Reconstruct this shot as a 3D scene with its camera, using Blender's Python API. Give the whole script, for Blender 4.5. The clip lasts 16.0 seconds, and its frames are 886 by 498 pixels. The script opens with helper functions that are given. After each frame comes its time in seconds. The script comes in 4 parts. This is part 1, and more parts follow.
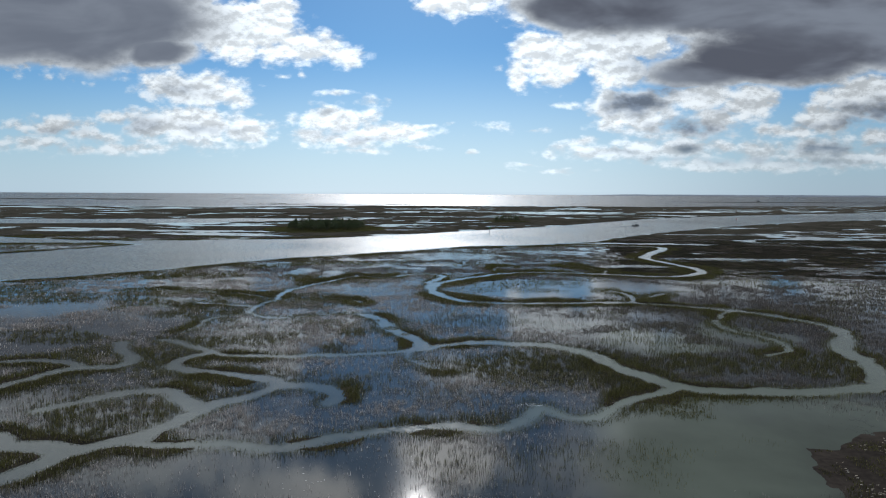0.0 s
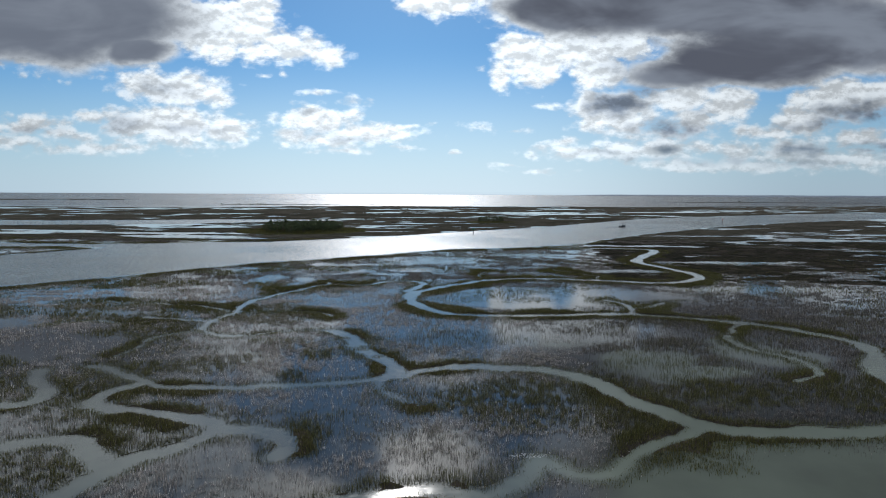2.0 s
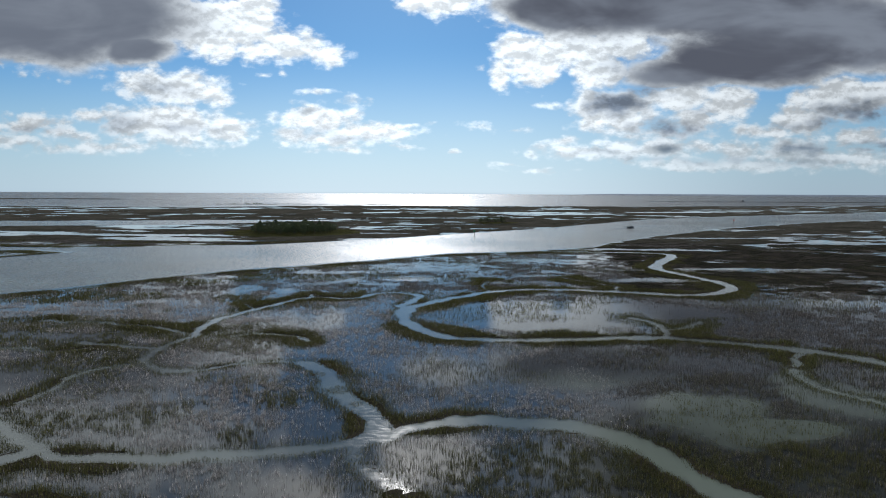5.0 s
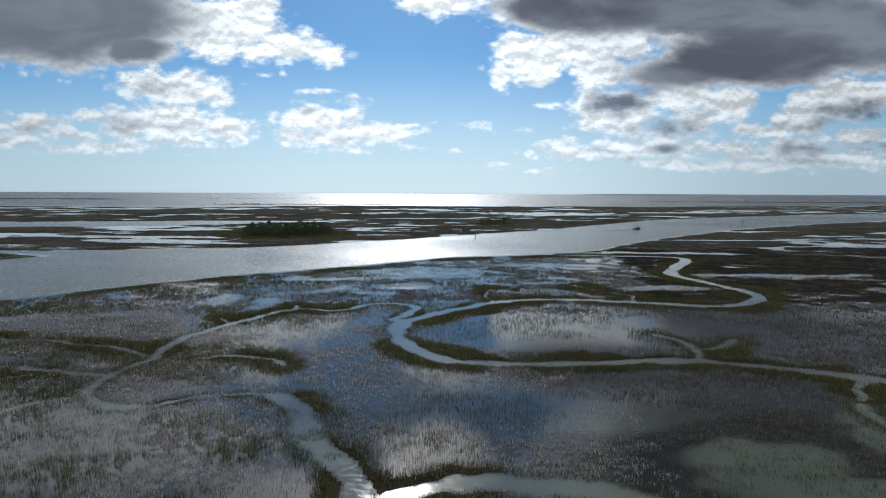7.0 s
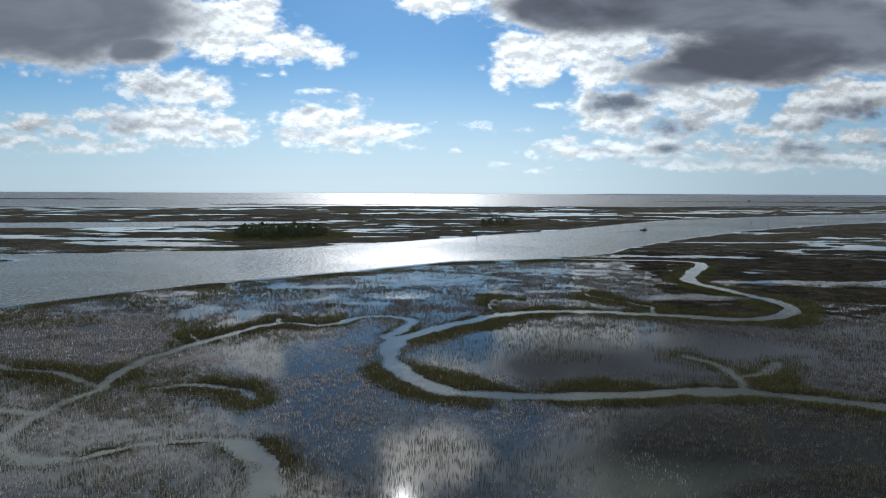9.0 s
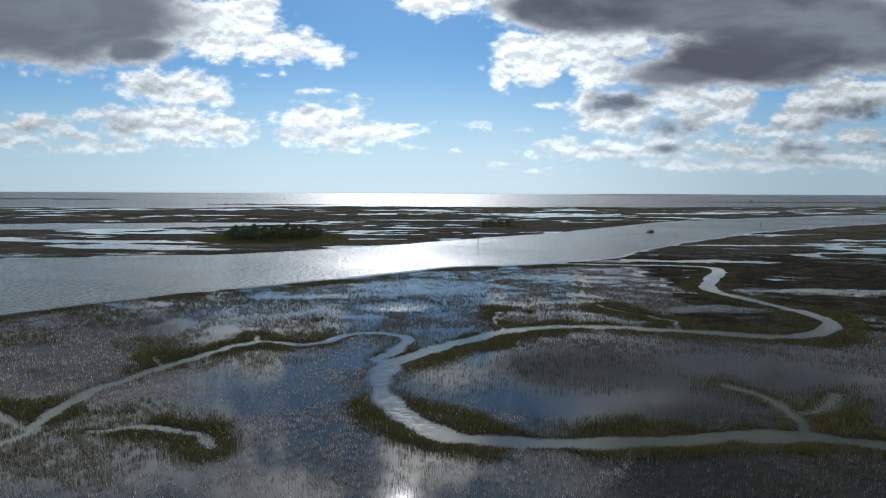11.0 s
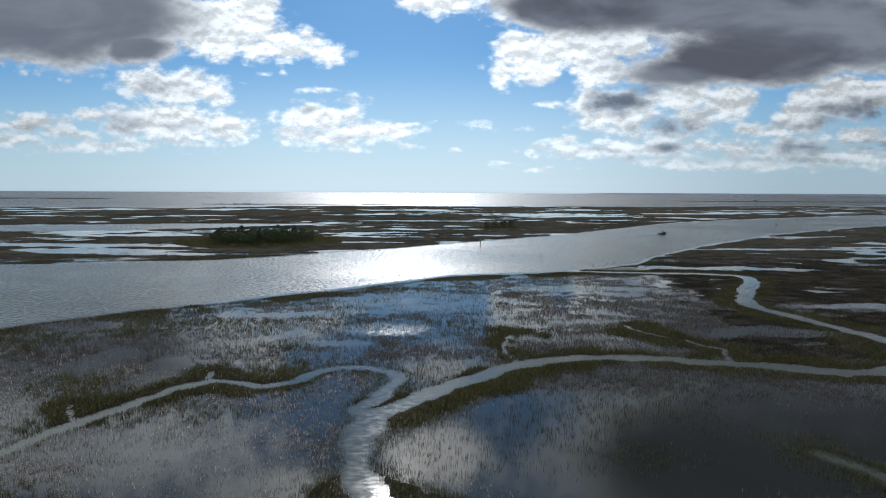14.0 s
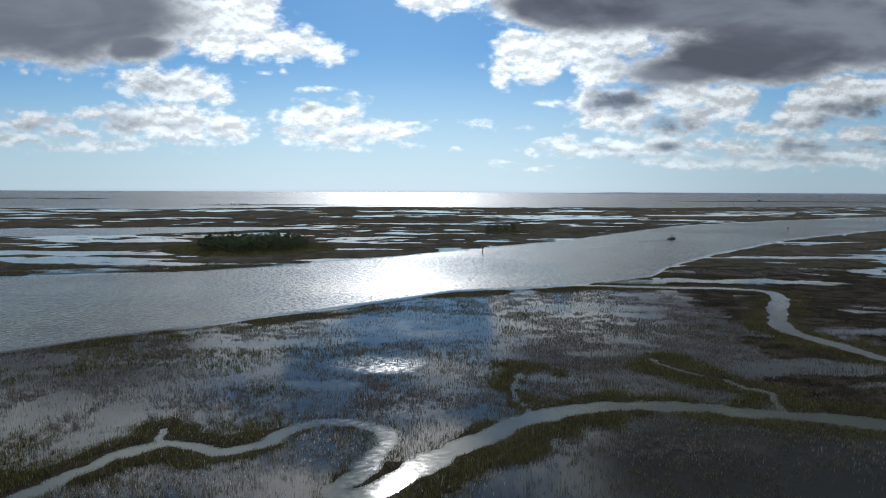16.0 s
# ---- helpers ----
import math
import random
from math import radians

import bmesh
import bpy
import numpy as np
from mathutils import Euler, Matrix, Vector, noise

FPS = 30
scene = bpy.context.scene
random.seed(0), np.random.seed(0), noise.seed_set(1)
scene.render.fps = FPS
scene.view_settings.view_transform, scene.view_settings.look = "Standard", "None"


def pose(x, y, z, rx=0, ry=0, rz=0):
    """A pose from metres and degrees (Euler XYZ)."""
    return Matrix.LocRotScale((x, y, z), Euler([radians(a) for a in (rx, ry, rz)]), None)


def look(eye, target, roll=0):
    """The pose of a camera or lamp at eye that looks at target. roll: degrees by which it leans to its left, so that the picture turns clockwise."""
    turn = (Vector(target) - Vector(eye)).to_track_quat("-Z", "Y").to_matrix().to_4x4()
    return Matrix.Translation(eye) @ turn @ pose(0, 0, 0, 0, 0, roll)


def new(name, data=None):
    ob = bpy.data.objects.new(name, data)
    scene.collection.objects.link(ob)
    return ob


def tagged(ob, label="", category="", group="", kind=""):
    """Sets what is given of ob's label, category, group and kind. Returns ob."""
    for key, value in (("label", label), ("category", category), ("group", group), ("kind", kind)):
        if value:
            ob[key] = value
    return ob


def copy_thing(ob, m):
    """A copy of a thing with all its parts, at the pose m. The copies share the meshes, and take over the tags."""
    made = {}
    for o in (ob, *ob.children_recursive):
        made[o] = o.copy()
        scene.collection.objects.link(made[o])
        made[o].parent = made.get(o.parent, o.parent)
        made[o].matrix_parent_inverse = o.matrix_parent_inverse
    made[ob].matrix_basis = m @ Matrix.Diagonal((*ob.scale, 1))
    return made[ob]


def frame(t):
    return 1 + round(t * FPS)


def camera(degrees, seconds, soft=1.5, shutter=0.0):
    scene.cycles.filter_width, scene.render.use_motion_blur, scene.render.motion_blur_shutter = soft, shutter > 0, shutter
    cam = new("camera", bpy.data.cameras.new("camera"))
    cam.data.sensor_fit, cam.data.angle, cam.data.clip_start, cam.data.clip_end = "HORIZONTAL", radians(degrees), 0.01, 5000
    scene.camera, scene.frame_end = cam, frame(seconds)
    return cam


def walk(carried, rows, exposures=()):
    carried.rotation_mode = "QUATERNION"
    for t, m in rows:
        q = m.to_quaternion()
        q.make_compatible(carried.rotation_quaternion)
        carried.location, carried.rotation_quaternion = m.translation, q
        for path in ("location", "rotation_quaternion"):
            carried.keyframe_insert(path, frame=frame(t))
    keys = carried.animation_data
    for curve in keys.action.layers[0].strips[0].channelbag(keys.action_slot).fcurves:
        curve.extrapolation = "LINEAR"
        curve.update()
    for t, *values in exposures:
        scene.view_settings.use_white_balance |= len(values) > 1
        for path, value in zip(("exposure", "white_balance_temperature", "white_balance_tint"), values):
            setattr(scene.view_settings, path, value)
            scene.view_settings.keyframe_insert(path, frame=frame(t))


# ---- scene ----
PATH = [
    (0.0, pose(0.00, -0.00, 31.55, 0, 0, 1.584) @ pose(0, 0, 0, 84.602) @ pose(0, 0, 0, 0, 0, 0.270)),
    (0.5, pose(0.20, 4.50, 31.53, 0, 0, 1.041) @ pose(0, 0, 0, 84.616) @ pose(0, 0, 0, 0, 0, 0.269)),
    (1.0, pose(0.19, 9.06, 31.54, 0, 0, 0.541) @ pose(0, 0, 0, 84.628) @ pose(0, 0, 0, 0, 0, 0.269)),
    (1.5, pose(0.28, 13.60, 31.52, 0, 0, 0.161) @ pose(0, 0, 0, 84.633) @ pose(0, 0, 0, 0, 0, 0.270)),
    (2.0, pose(0.31, 17.99, 31.46, 0, 0, -0.038) @ pose(0, 0, 0, 84.629) @ pose(0, 0, 0, 0, 0, 0.269)),
    (2.5, pose(0.30, 22.36, 31.42, 0, 0, -0.090) @ pose(0, 0, 0, 84.620) @ pose(0, 0, 0, 0, 0, 0.270)),
    (3.0, pose(0.32, 27.10, 31.47, 0, 0, -0.092) @ pose(0, 0, 0, 84.611) @ pose(0, 0, 0, 0, 0, 0.271)),
    (3.5, pose(0.38, 31.53, 31.48, 0, 0, -0.097) @ pose(0, 0, 0, 84.598) @ pose(0, 0, 0, 0, 0, 0.273)),
    (4.0, pose(0.43, 35.95, 31.46, 0, 0, -0.096) @ pose(0, 0, 0, 84.581) @ pose(0, 0, 0, 0, 0, 0.272)),
    (6.5, pose(0.93, 57.39, 31.57, 0, 0, -0.032) @ pose(0, 0, 0, 84.561) @ pose(0, 0, 0, 0, 0, 0.270)),
    (7.0, pose(0.97, 62.23, 31.51, 0, 0, -0.035) @ pose(0, 0, 0, 84.562) @ pose(0, 0, 0, 0, 0, 0.273)),
    (7.5, pose(1.05, 66.51, 31.52, 0, 0, -0.023) @ pose(0, 0, 0, 84.565) @ pose(0, 0, 0, 0, 0, 0.276)),
    (8.0, pose(1.13, 70.98, 31.53, 0, 0, -0.014) @ pose(0, 0, 0, 84.565) @ pose(0, 0, 0, 0, 0, 0.277)),
    (8.5, pose(1.15, 75.43, 31.50, 0, 0, -0.013) @ pose(0, 0, 0, 84.556) @ pose(0, 0, 0, 0, 0, 0.273)),
    (9.0, pose(1.25, 79.78, 31.57, 0, 0, -0.004) @ pose(0, 0, 0, 84.548) @ pose(0, 0, 0, 0, 0, 0.269)),
    (11.5, pose(1.22, 101.11, 31.87, 0, 0, -0.040) @ pose(0, 0, 0, 84.552) @ pose(0, 0, 0, 0, 0, 0.272)),
    (12.0, pose(1.30, 105.58, 31.89, 0, 0, -0.029) @ pose(0, 0, 0, 84.543) @ pose(0, 0, 0, 0, 0, 0.271)),
    (12.5, pose(1.37, 110.03, 31.93, 0, 0, -0.018) @ pose(0, 0, 0, 84.532) @ pose(0, 0, 0, 0, 0, 0.270)),
    (13.0, pose(1.38, 114.32, 31.91, 0, 0, -0.024) @ pose(0, 0, 0, 84.512) @ pose(0, 0, 0, 0, 0, 0.269)),
    (13.5, pose(1.43, 118.65, 31.99, 0, 0, -0.026) @ pose(0, 0, 0, 84.490) @ pose(0, 0, 0, 0, 0, 0.267)),
    (14.0, pose(1.47, 123.03, 32.21, 0, 0, -0.014) @ pose(0, 0, 0, 84.466) @ pose(0, 0, 0, 0, 0, 0.265)),
    (14.5, pose(1.55, 127.32, 32.62, 0, 0, 0.017) @ pose(0, 0, 0, 84.440) @ pose(0, 0, 0, 0, 0, 0.262)),
    (15.0, pose(1.63, 131.99, 33.33, 0, 0, 0.028) @ pose(0, 0, 0, 84.415) @ pose(0, 0, 0, 0, 0, 0.262)),
    (15.5, pose(1.61, 136.78, 34.28, 0, 0, 0.022) @ pose(0, 0, 0, 84.392) @ pose(0, 0, 0, 0, 0, 0.259)),
    (16.0, pose(1.57, 141.57, 35.33, 0, 0, 0.014) @ pose(0, 0, 0, 84.368) @ pose(0, 0, 0, 0, 0, 0.255)),
]
cam = camera(72, 16.0, 1.1)
walk(cam, PATH, [(0.0, 0.0, 6330, 10), (16.0, 0.0, 6330, 10)])

# ---- world, sun ----
SUN_EL, SUN_AZ = 30.5, -4.0

world = bpy.data.worlds.new("sky")
scene.world = world
world.use_nodes = True
nt = world.node_tree


class Nodes:
    """Short hand for wiring math in a node tree."""

    def __init__(self, tree):
        self.t = tree

    def node(self, kind, **props):
        n = self.t.nodes.new(kind)
        for k, v in props.items():
            if k == "operation":
                n.operation = v
            elif k == "blend":
                n.blend_type = v
        return n

    def put(self, n, i, v):
        if isinstance(v, bpy.types.NodeSocket):
            self.t.links.new(v, n.inputs[i])
        else:
            n.inputs[i].default_value = v

    def math(self, op, a, b=0.0, c=0.0, clamp=False):
        n = self.node("ShaderNodeMath", operation=op)
        n.use_clamp = clamp
        for i, v in enumerate((a, b, c)):
            self.put(n, i, v)
        return n.outputs[0]

    def vec(self, op, a, b=(0, 0, 0)):
        n = self.node("ShaderNodeVectorMath", operation=op)
        self.put(n, 0, a)
        self.put(n, 1, b)
        return n.outputs["Value"] if op in ("LENGTH", "DOT_PRODUCT") else n.outputs["Vector"]

    def noise(self, vector, scale, detail=4.0, rough=0.55, distortion=0.0):
        n = self.node("ShaderNodeTexNoise")
        self.put(n, "Vector", vector)
        n.inputs["Scale"].default_value = scale
        n.inputs["Detail"].default_value = detail
        n.inputs["Roughness"].default_value = rough
        n.inputs["Distortion"].default_value = distortion
        return n

    def step(self, v, lo, hi, a=0.0, b=1.0):
        n = self.node("ShaderNodeMapRange")
        n.interpolation_type = "SMOOTHSTEP"
        self.put(n, 0, v)
        for i, q in enumerate((lo, hi, a, b)):
            n.inputs[i + 1].default_value = q
        return n.outputs[0]

    def mix(self, f, a, b, blend="MIX"):
        n = self.node("ShaderNodeMix")
        n.data_type = "RGBA"
        n.blend_type = blend
        self.put(n, 0, f)
        self.put(n, 6, a if isinstance(a, bpy.types.NodeSocket) else (*a, 1))
        self.put(n, 7, b if isinstance(b, bpy.types.NodeSocket) else (*b, 1))
        return n.outputs[2]

    def xyz(self, v):
        n = self.node("ShaderNodeSeparateXYZ")
        self.put(n, 0, v)
        return n.outputs

    def join(self, x, y, z=0.0):
        n = self.node("ShaderNodeCombineXYZ")
        for i, v in enumerate((x, y, z)):
            self.put(n, i, v)
        return n.outputs[0]


# Cumulus banks: across, up (tangents of the angles seen from the marsh), half width, half height
GREAT_WEST = [
    (-0.571, 0.282, 0.241, 0.091), (-0.356, 0.257, 0.102, 0.057), (-0.258, 0.226, 0.100, 0.027), (-0.302, 0.274, 0.046, 0.054),
    (-0.656, 0.206, 0.065, 0.014), (-0.195, 0.218, 0.044, 0.020), (-0.473, 0.208, 0.042, 0.015), (-0.911, 0.276, 0.278, 0.085),
]
WEST = [
    (-0.436, 0.164, 0.091, 0.030), (-0.495, 0.171, 0.039, 0.022), (-0.377, 0.154, 0.044, 0.020), (-0.452, 0.107, 0.116, 0.033),
    (-0.352, 0.099, 0.063, 0.024), (-0.547, 0.120, 0.065, 0.015), (-0.416, 0.081, 0.083, 0.016), (-0.671, 0.103, 0.079, 0.017),
    (-0.613, 0.088, 0.056, 0.015), (-0.554, 0.066, 0.130, 0.010), (-0.691, 0.077, 0.083, 0.011),
]
MIDDLE = [
    (-0.205, 0.114, 0.070, 0.026), (-0.132, 0.093, 0.100, 0.020), (-0.178, 0.084, 0.074, 0.020), (-0.148, 0.136, 0.026, 0.014),
    (-0.059, 0.105, 0.037, 0.006), (-0.158, 0.063, 0.054, 0.006), (-0.064, 0.071, 0.030, 0.006), (-0.242, 0.092, 0.035, 0.019),
]
GREAT_EAST = [
    (0.004, 0.302, 0.078, 0.030), (0.144, 0.211, 0.067, 0.043), (0.093, 0.190, 0.023, 0.026), (0.203, 0.233, 0.056, 0.042),
    (0.253, 0.194, 0.051, 0.042), (0.108, 0.233, 0.035, 0.020), (0.284, 0.238, 0.065, 0.037), (0.417, 0.286, 0.315, 0.061),
    (0.589, 0.252, 0.250, 0.072), (0.493, 0.210, 0.176, 0.044), (0.376, 0.190, 0.088, 0.028), (0.192, 0.290, 0.125, 0.046),
]
EAST = [
    (0.278, 0.127, 0.076, 0.043), (0.377, 0.152, 0.079, 0.028), (0.455, 0.140, 0.054, 0.031), (0.334, 0.097, 0.093, 0.012),
    (0.406, 0.117, 0.057, 0.023), (0.232, 0.143, 0.032, 0.028), (0.641, 0.150, 0.097, 0.037), (0.700, 0.160, 0.056, 0.030),
    (0.579, 0.118, 0.063, 0.028), (0.528, 0.096, 0.054, 0.016), (0.682, 0.087, 0.070, 0.019), (0.648, 0.180, 0.030, 0.010),
]
LOW_EAST = [
    (0.225, 0.064, 0.070, 0.012), (0.298, 0.068, 0.057, 0.016), (0.362, 0.070, 0.065, 0.019), (0.428, 0.072, 0.019, 0.008),
    (0.484, 0.065, 0.056, 0.017), (0.564, 0.069, 0.065, 0.019), (0.638, 0.056, 0.088, 0.017), (0.703, 0.051, 0.056, 0.015),
    (0.197, 0.080, 0.024, 0.006), (0.382, 0.046, 0.079, 0.008), (0.506, 0.045, 0.079, 0.009),
]
WISPS = [
    (-0.286, 0.186, 0.015, 0.006), (-0.261, 0.185, 0.010, 0.006), (0.157, 0.138, 0.033, 0.009), (0.062, 0.104, 0.039, 0.011),
    (0.116, 0.101, 0.019, 0.006), (0.021, 0.065, 0.016, 0.004), (0.059, 0.199, 0.009, 0.007), (0.148, 0.033, 0.065, 0.005),
    (0.106, 0.042, 0.033, 0.004), (-0.205, 0.158, 0.035, 0.006), (0.396, 0.037, 0.065, 0.005), (-0.328, 0.124, 0.015, 0.006),
]
# higher than the camera looks, seen in the water alone
HIGHER = [
    (-0.010, 0.450, 0.100, 0.060), (0.620, 0.460, 0.460, 0.190), (-0.700, 0.430, 0.430, 0.120), (-0.30, 0.52, 0.14, 0.05),
]
# Heavy grey bellies, and the deep and pale shade under the smaller clouds
BELLIES = [
    (-0.607, 0.277, 0.218, 0.080), (-0.760, 0.263, 0.158, 0.061), (-0.497, 0.223, 0.070, 0.026), (-0.928, 0.285, 0.278, 0.085),
    (0.416, 0.292, 0.320, 0.054), (0.589, 0.252, 0.269, 0.067), (0.497, 0.210, 0.176, 0.041), (0.376, 0.190, 0.093, 0.026),
    (0.197, 0.294, 0.125, 0.041), (0.640, 0.460, 0.440, 0.180),
]
GAPS = [(0.345, 0.221, 0.038, 0.014), (0.460, 0.246, 0.130, 0.015), (0.300, 0.236, 0.045, 0.018)]
DEEP_SHADE = [
    (0.278, 0.141, 0.061, 0.022), (0.361, 0.104, 0.076, 0.014), (0.322, 0.163, 0.056, 0.015), (0.665, 0.132, 0.076, 0.017),
    (0.625, 0.115, 0.046, 0.014), (0.707, 0.073, 0.061, 0.012), (0.587, 0.072, 0.065, 0.011), (0.368, 0.070, 0.032, 0.010),
    (0.693, 0.124, 0.043, 0.020),
]
PALE_SHADE = [
    (-0.450, 0.162, 0.054, 0.016), (-0.522, 0.107, 0.044, 0.019), (-0.425, 0.100, 0.065, 0.010), (-0.663, 0.094, 0.056, 0.007),
    (-0.205, 0.096, 0.043, 0.010), (-0.149, 0.084, 0.043, 0.007), (-0.219, 0.123, 0.032, 0.006), (0.335, 0.054, 0.061, 0.007),
    (0.593, 0.050, 0.088, 0.009), (0.414, 0.051, 0.061, 0.007), (0.415, 0.132, 0.028, 0.009), (0.562, 0.106, 0.041, 0.009),
    (0.253, 0.064, 0.046, 0.006), (0.482, 0.054, 0.056, 0.007), (0.276, 0.207, 0.046, 0.013),
]

N = Nodes(nt)
bg = nt.nodes["Background"]
sky = nt.nodes.new("ShaderNodeTexSky")
sky.sky_type = "NISHITA"
sky.sun_disc = False
sky.sun_elevation = radians(SUN_EL)
sky.sun_rotation = radians(SUN_AZ)
sky.air_density, sky.dust_density, sky.ozone_density = 1.0, 0.2, 4.0
way = nt.nodes.new("ShaderNodeTexCoord").outputs["Generated"]
wx, wy, wz = N.xyz(way)
ahead = N.math("MAXIMUM", wy, 0.02)
u, v = N.math("DIVIDE", wx, ahead), N.math("DIVIDE", wz, ahead)
flat = N.join(u, N.math("MULTIPLY", v, 1.7))
warp = N.vec("SCALE", N.vec("SUBTRACT", N.noise(flat, 14.0, 3.0).outputs["Color"], (0.5, 0.5, 0.5)))
warp.node.inputs["Scale"].default_value = 0.036
place = N.vec("ADD", N.join(u, v), N.vec("MULTIPLY", warp, (1, 0.6, 0)))


def banks(rows):
    """Depth inside the nearest bank, about 1 at the heart of a middling one, negative in the clear."""
    best = None
    for cx, cy, rx, ry in rows:
        q = N.vec("MULTIPLY", N.vec("SUBTRACT", place, (cx, cy, 0)), (1 / rx, 1 / ry, 0))
        e = N.math("MULTIPLY", N.math("SUBTRACT", 1.0, N.vec("LENGTH", q)), min(1.3, max(0.5, ry / 0.028)))
        best = e if best is None else N.math("MAXIMUM", best, e)
    return best


def lumps(vector, scale):
    n = N.node("ShaderNodeTexVoronoi")
    n.feature = "SMOOTH_F1"
    N.put(n, "Vector", vector)
    n.inputs["Scale"].default_value = scale
    n.inputs["Detail"].default_value = 2.0
    n.inputs["Smoothness"].default_value = 0.35
    return N.math("SUBTRACT", 0.42, n.outputs["Distance"])


curl = N.vec("ADD", flat, N.vec("MULTIPLY", warp, (0.6, 0.6, 0)))
billow = N.noise(flat, 24.0, 9.0, 0.62).outputs[0]
puff = N.math("MULTIPLY", N.math("SUBTRACT", billow, 0.5), 2.0)
# the same noise a little higher up: where it thins out upwards the cloud is lit
billow_up = N.noise(N.vec("ADD", flat, (-0.002, 0.013, 0)), 24.0, 6.0, 0.6).outputs[0]
relief = N.math("SUBTRACT", billow, billow_up)
# overhead and behind: broken cloud on a flat layer
lift = N.math("MAXIMUM", wz, 0.06)
deck = N.join(N.math("DIVIDE", wx, lift), N.math("DIVIDE", wy, lift))
layer = N.noise(deck, 0.55, 8.0, 0.58).outputs[0]
over = N.math("MULTIPLY", N.step(layer, 0.44, 0.60), N.step(wz, 0.02, 0.2))
beyond = N.math("MAXIMUM", N.step(v, 0.52, 0.64), N.step(wy, 0.35, 0.15))
ahead_only = N.math("SUBTRACT", 1.0, beyond)
solid = N.math("SUBTRACT", banks(WISPS), 0.16)
for rows in (GREAT_WEST, WEST, MIDDLE, GREAT_EAST, EAST, LOW_EAST, HIGHER):
    solid = N.math("MAXIMUM", solid, N.math("ADD", banks(rows), 0.14 if rows is LOW_EAST else 0.0))
ragged = N.math("ADD", N.math("MULTIPLY", puff, 0.72), N.math("MULTIPLY", lumps(curl, 30.0), 0.55))
field = N.math("ADD", N.math("ADD", solid, 0.26), ragged)
cover_front = N.math("MULTIPLY", N.step(field, -0.18, 0.50), ahead_only)
slow = N.math("SUBTRACT", N.noise(flat, 7.0, 3.0, 0.5).outputs[0], 0.5)
core = N.math("ADD", banks(BELLIES), N.math("ADD", N.math("MULTIPLY", slow, 0.7), N.math("MULTIPLY", puff, 0.10)))
core = N.math("SUBTRACT", core, N.math("MULTIPLY", N.step(N.math("ADD", banks(GAPS), N.math("MULTIPLY", puff, 0.5)), -0.15, 0.6), 0.26))
grey_front = N.math("MULTIPLY", N.step(core, -0.34, 0.46), ahead_only)
cover = N.math("MAXIMUM", N.math("MAXIMUM", cover_front, N.step(grey_front, 0.0, 0.6)), N.math("MULTIPLY", over, beyond), clamp=True)
grey = N.math("MAXIMUM", grey_front, N.math("MULTIPLY", N.step(layer, 0.54, 0.72), beyond))
thick = N.step(field, 0.5, 1.5)
pale = N.math("MULTIPLY", N.step(N.math("ADD", banks(PALE_SHADE), N.math("MULTIPLY", ragged, 0.8)), -0.45, 0.50), 0.62)
deep = N.math("MULTIPLY", N.step(N.math("ADD", banks(DEEP_SHADE), N.math("MULTIPLY", ragged, 0.6)), -0.40, 0.45), 0.92)
lit = N.step(relief, -0.13, 0.12, 0.66, 1.08)
white = N.mix(N.math("MAXIMUM", pale, N.math("MULTIPLY", thick, 0.22)), (1.08, 1.16, 1.21), (0.35, 0.425, 0.525))
white = N.mix(deep, white, (0.18, 0.235, 0.325))
bright = N.vec("SCALE", white)
# brighter towards the sun, which stands above the camera's view
glare = N.math("MULTIPLY", N.step(N.math("ABSOLUTE", N.math("ADD", u, 0.08)), 0.15, 0.65, 1.0, 0.64), N.step(v, 0.30, 0.46, 1.0, 1.5))
N.put(bright.node, "Scale", N.math("MULTIPLY", lit, glare))
streaks = N.noise(N.join(N.math("MULTIPLY", u, 2.2), N.math("MULTIPLY", v, 7.0)), 2.4, 4.0, 0.5, 0.4).outputs[0]
dull = N.mix(N.step(streaks, 0.34, 0.68), N.mix(N.step(u, -0.1, 0.2), (0.150, 0.172, 0.215), (0.096, 0.106, 0.135)), (0.205, 0.232, 0.280))
heavy = N.vec("SCALE", dull)
N.put(heavy.node, "Scale", N.math("SUBTRACT", 1.0, N.math("MULTIPLY", N.step(v, 0.30, 0.44), N.step(u, -0.15, 0.30, -0.45, 0.72))))
puffs = N.mix(grey, bright, heavy)
sun_way = Vector((math.sin(radians(SUN_AZ)) * math.cos(radians(SUN_EL)), math.cos(radians(SUN_AZ)) * math.cos(radians(SUN_EL)), math.sin(radians(SUN_EL))))
near_sun = N.vec("DOT_PRODUCT", way, tuple(sun_way))
veil = N.math("MULTIPLY", N.step(near_sun, 0.965, 0.999), N.step(cover, 0.2, 0.9))
SKY_STRENGTH = 0.1
haze = N.step(v, -0.03, 0.24, 1.0, 0.0)
clear = N.mix(1.0, sky.outputs[0], (0.038, 0.060, 0.074), "MULTIPLY")
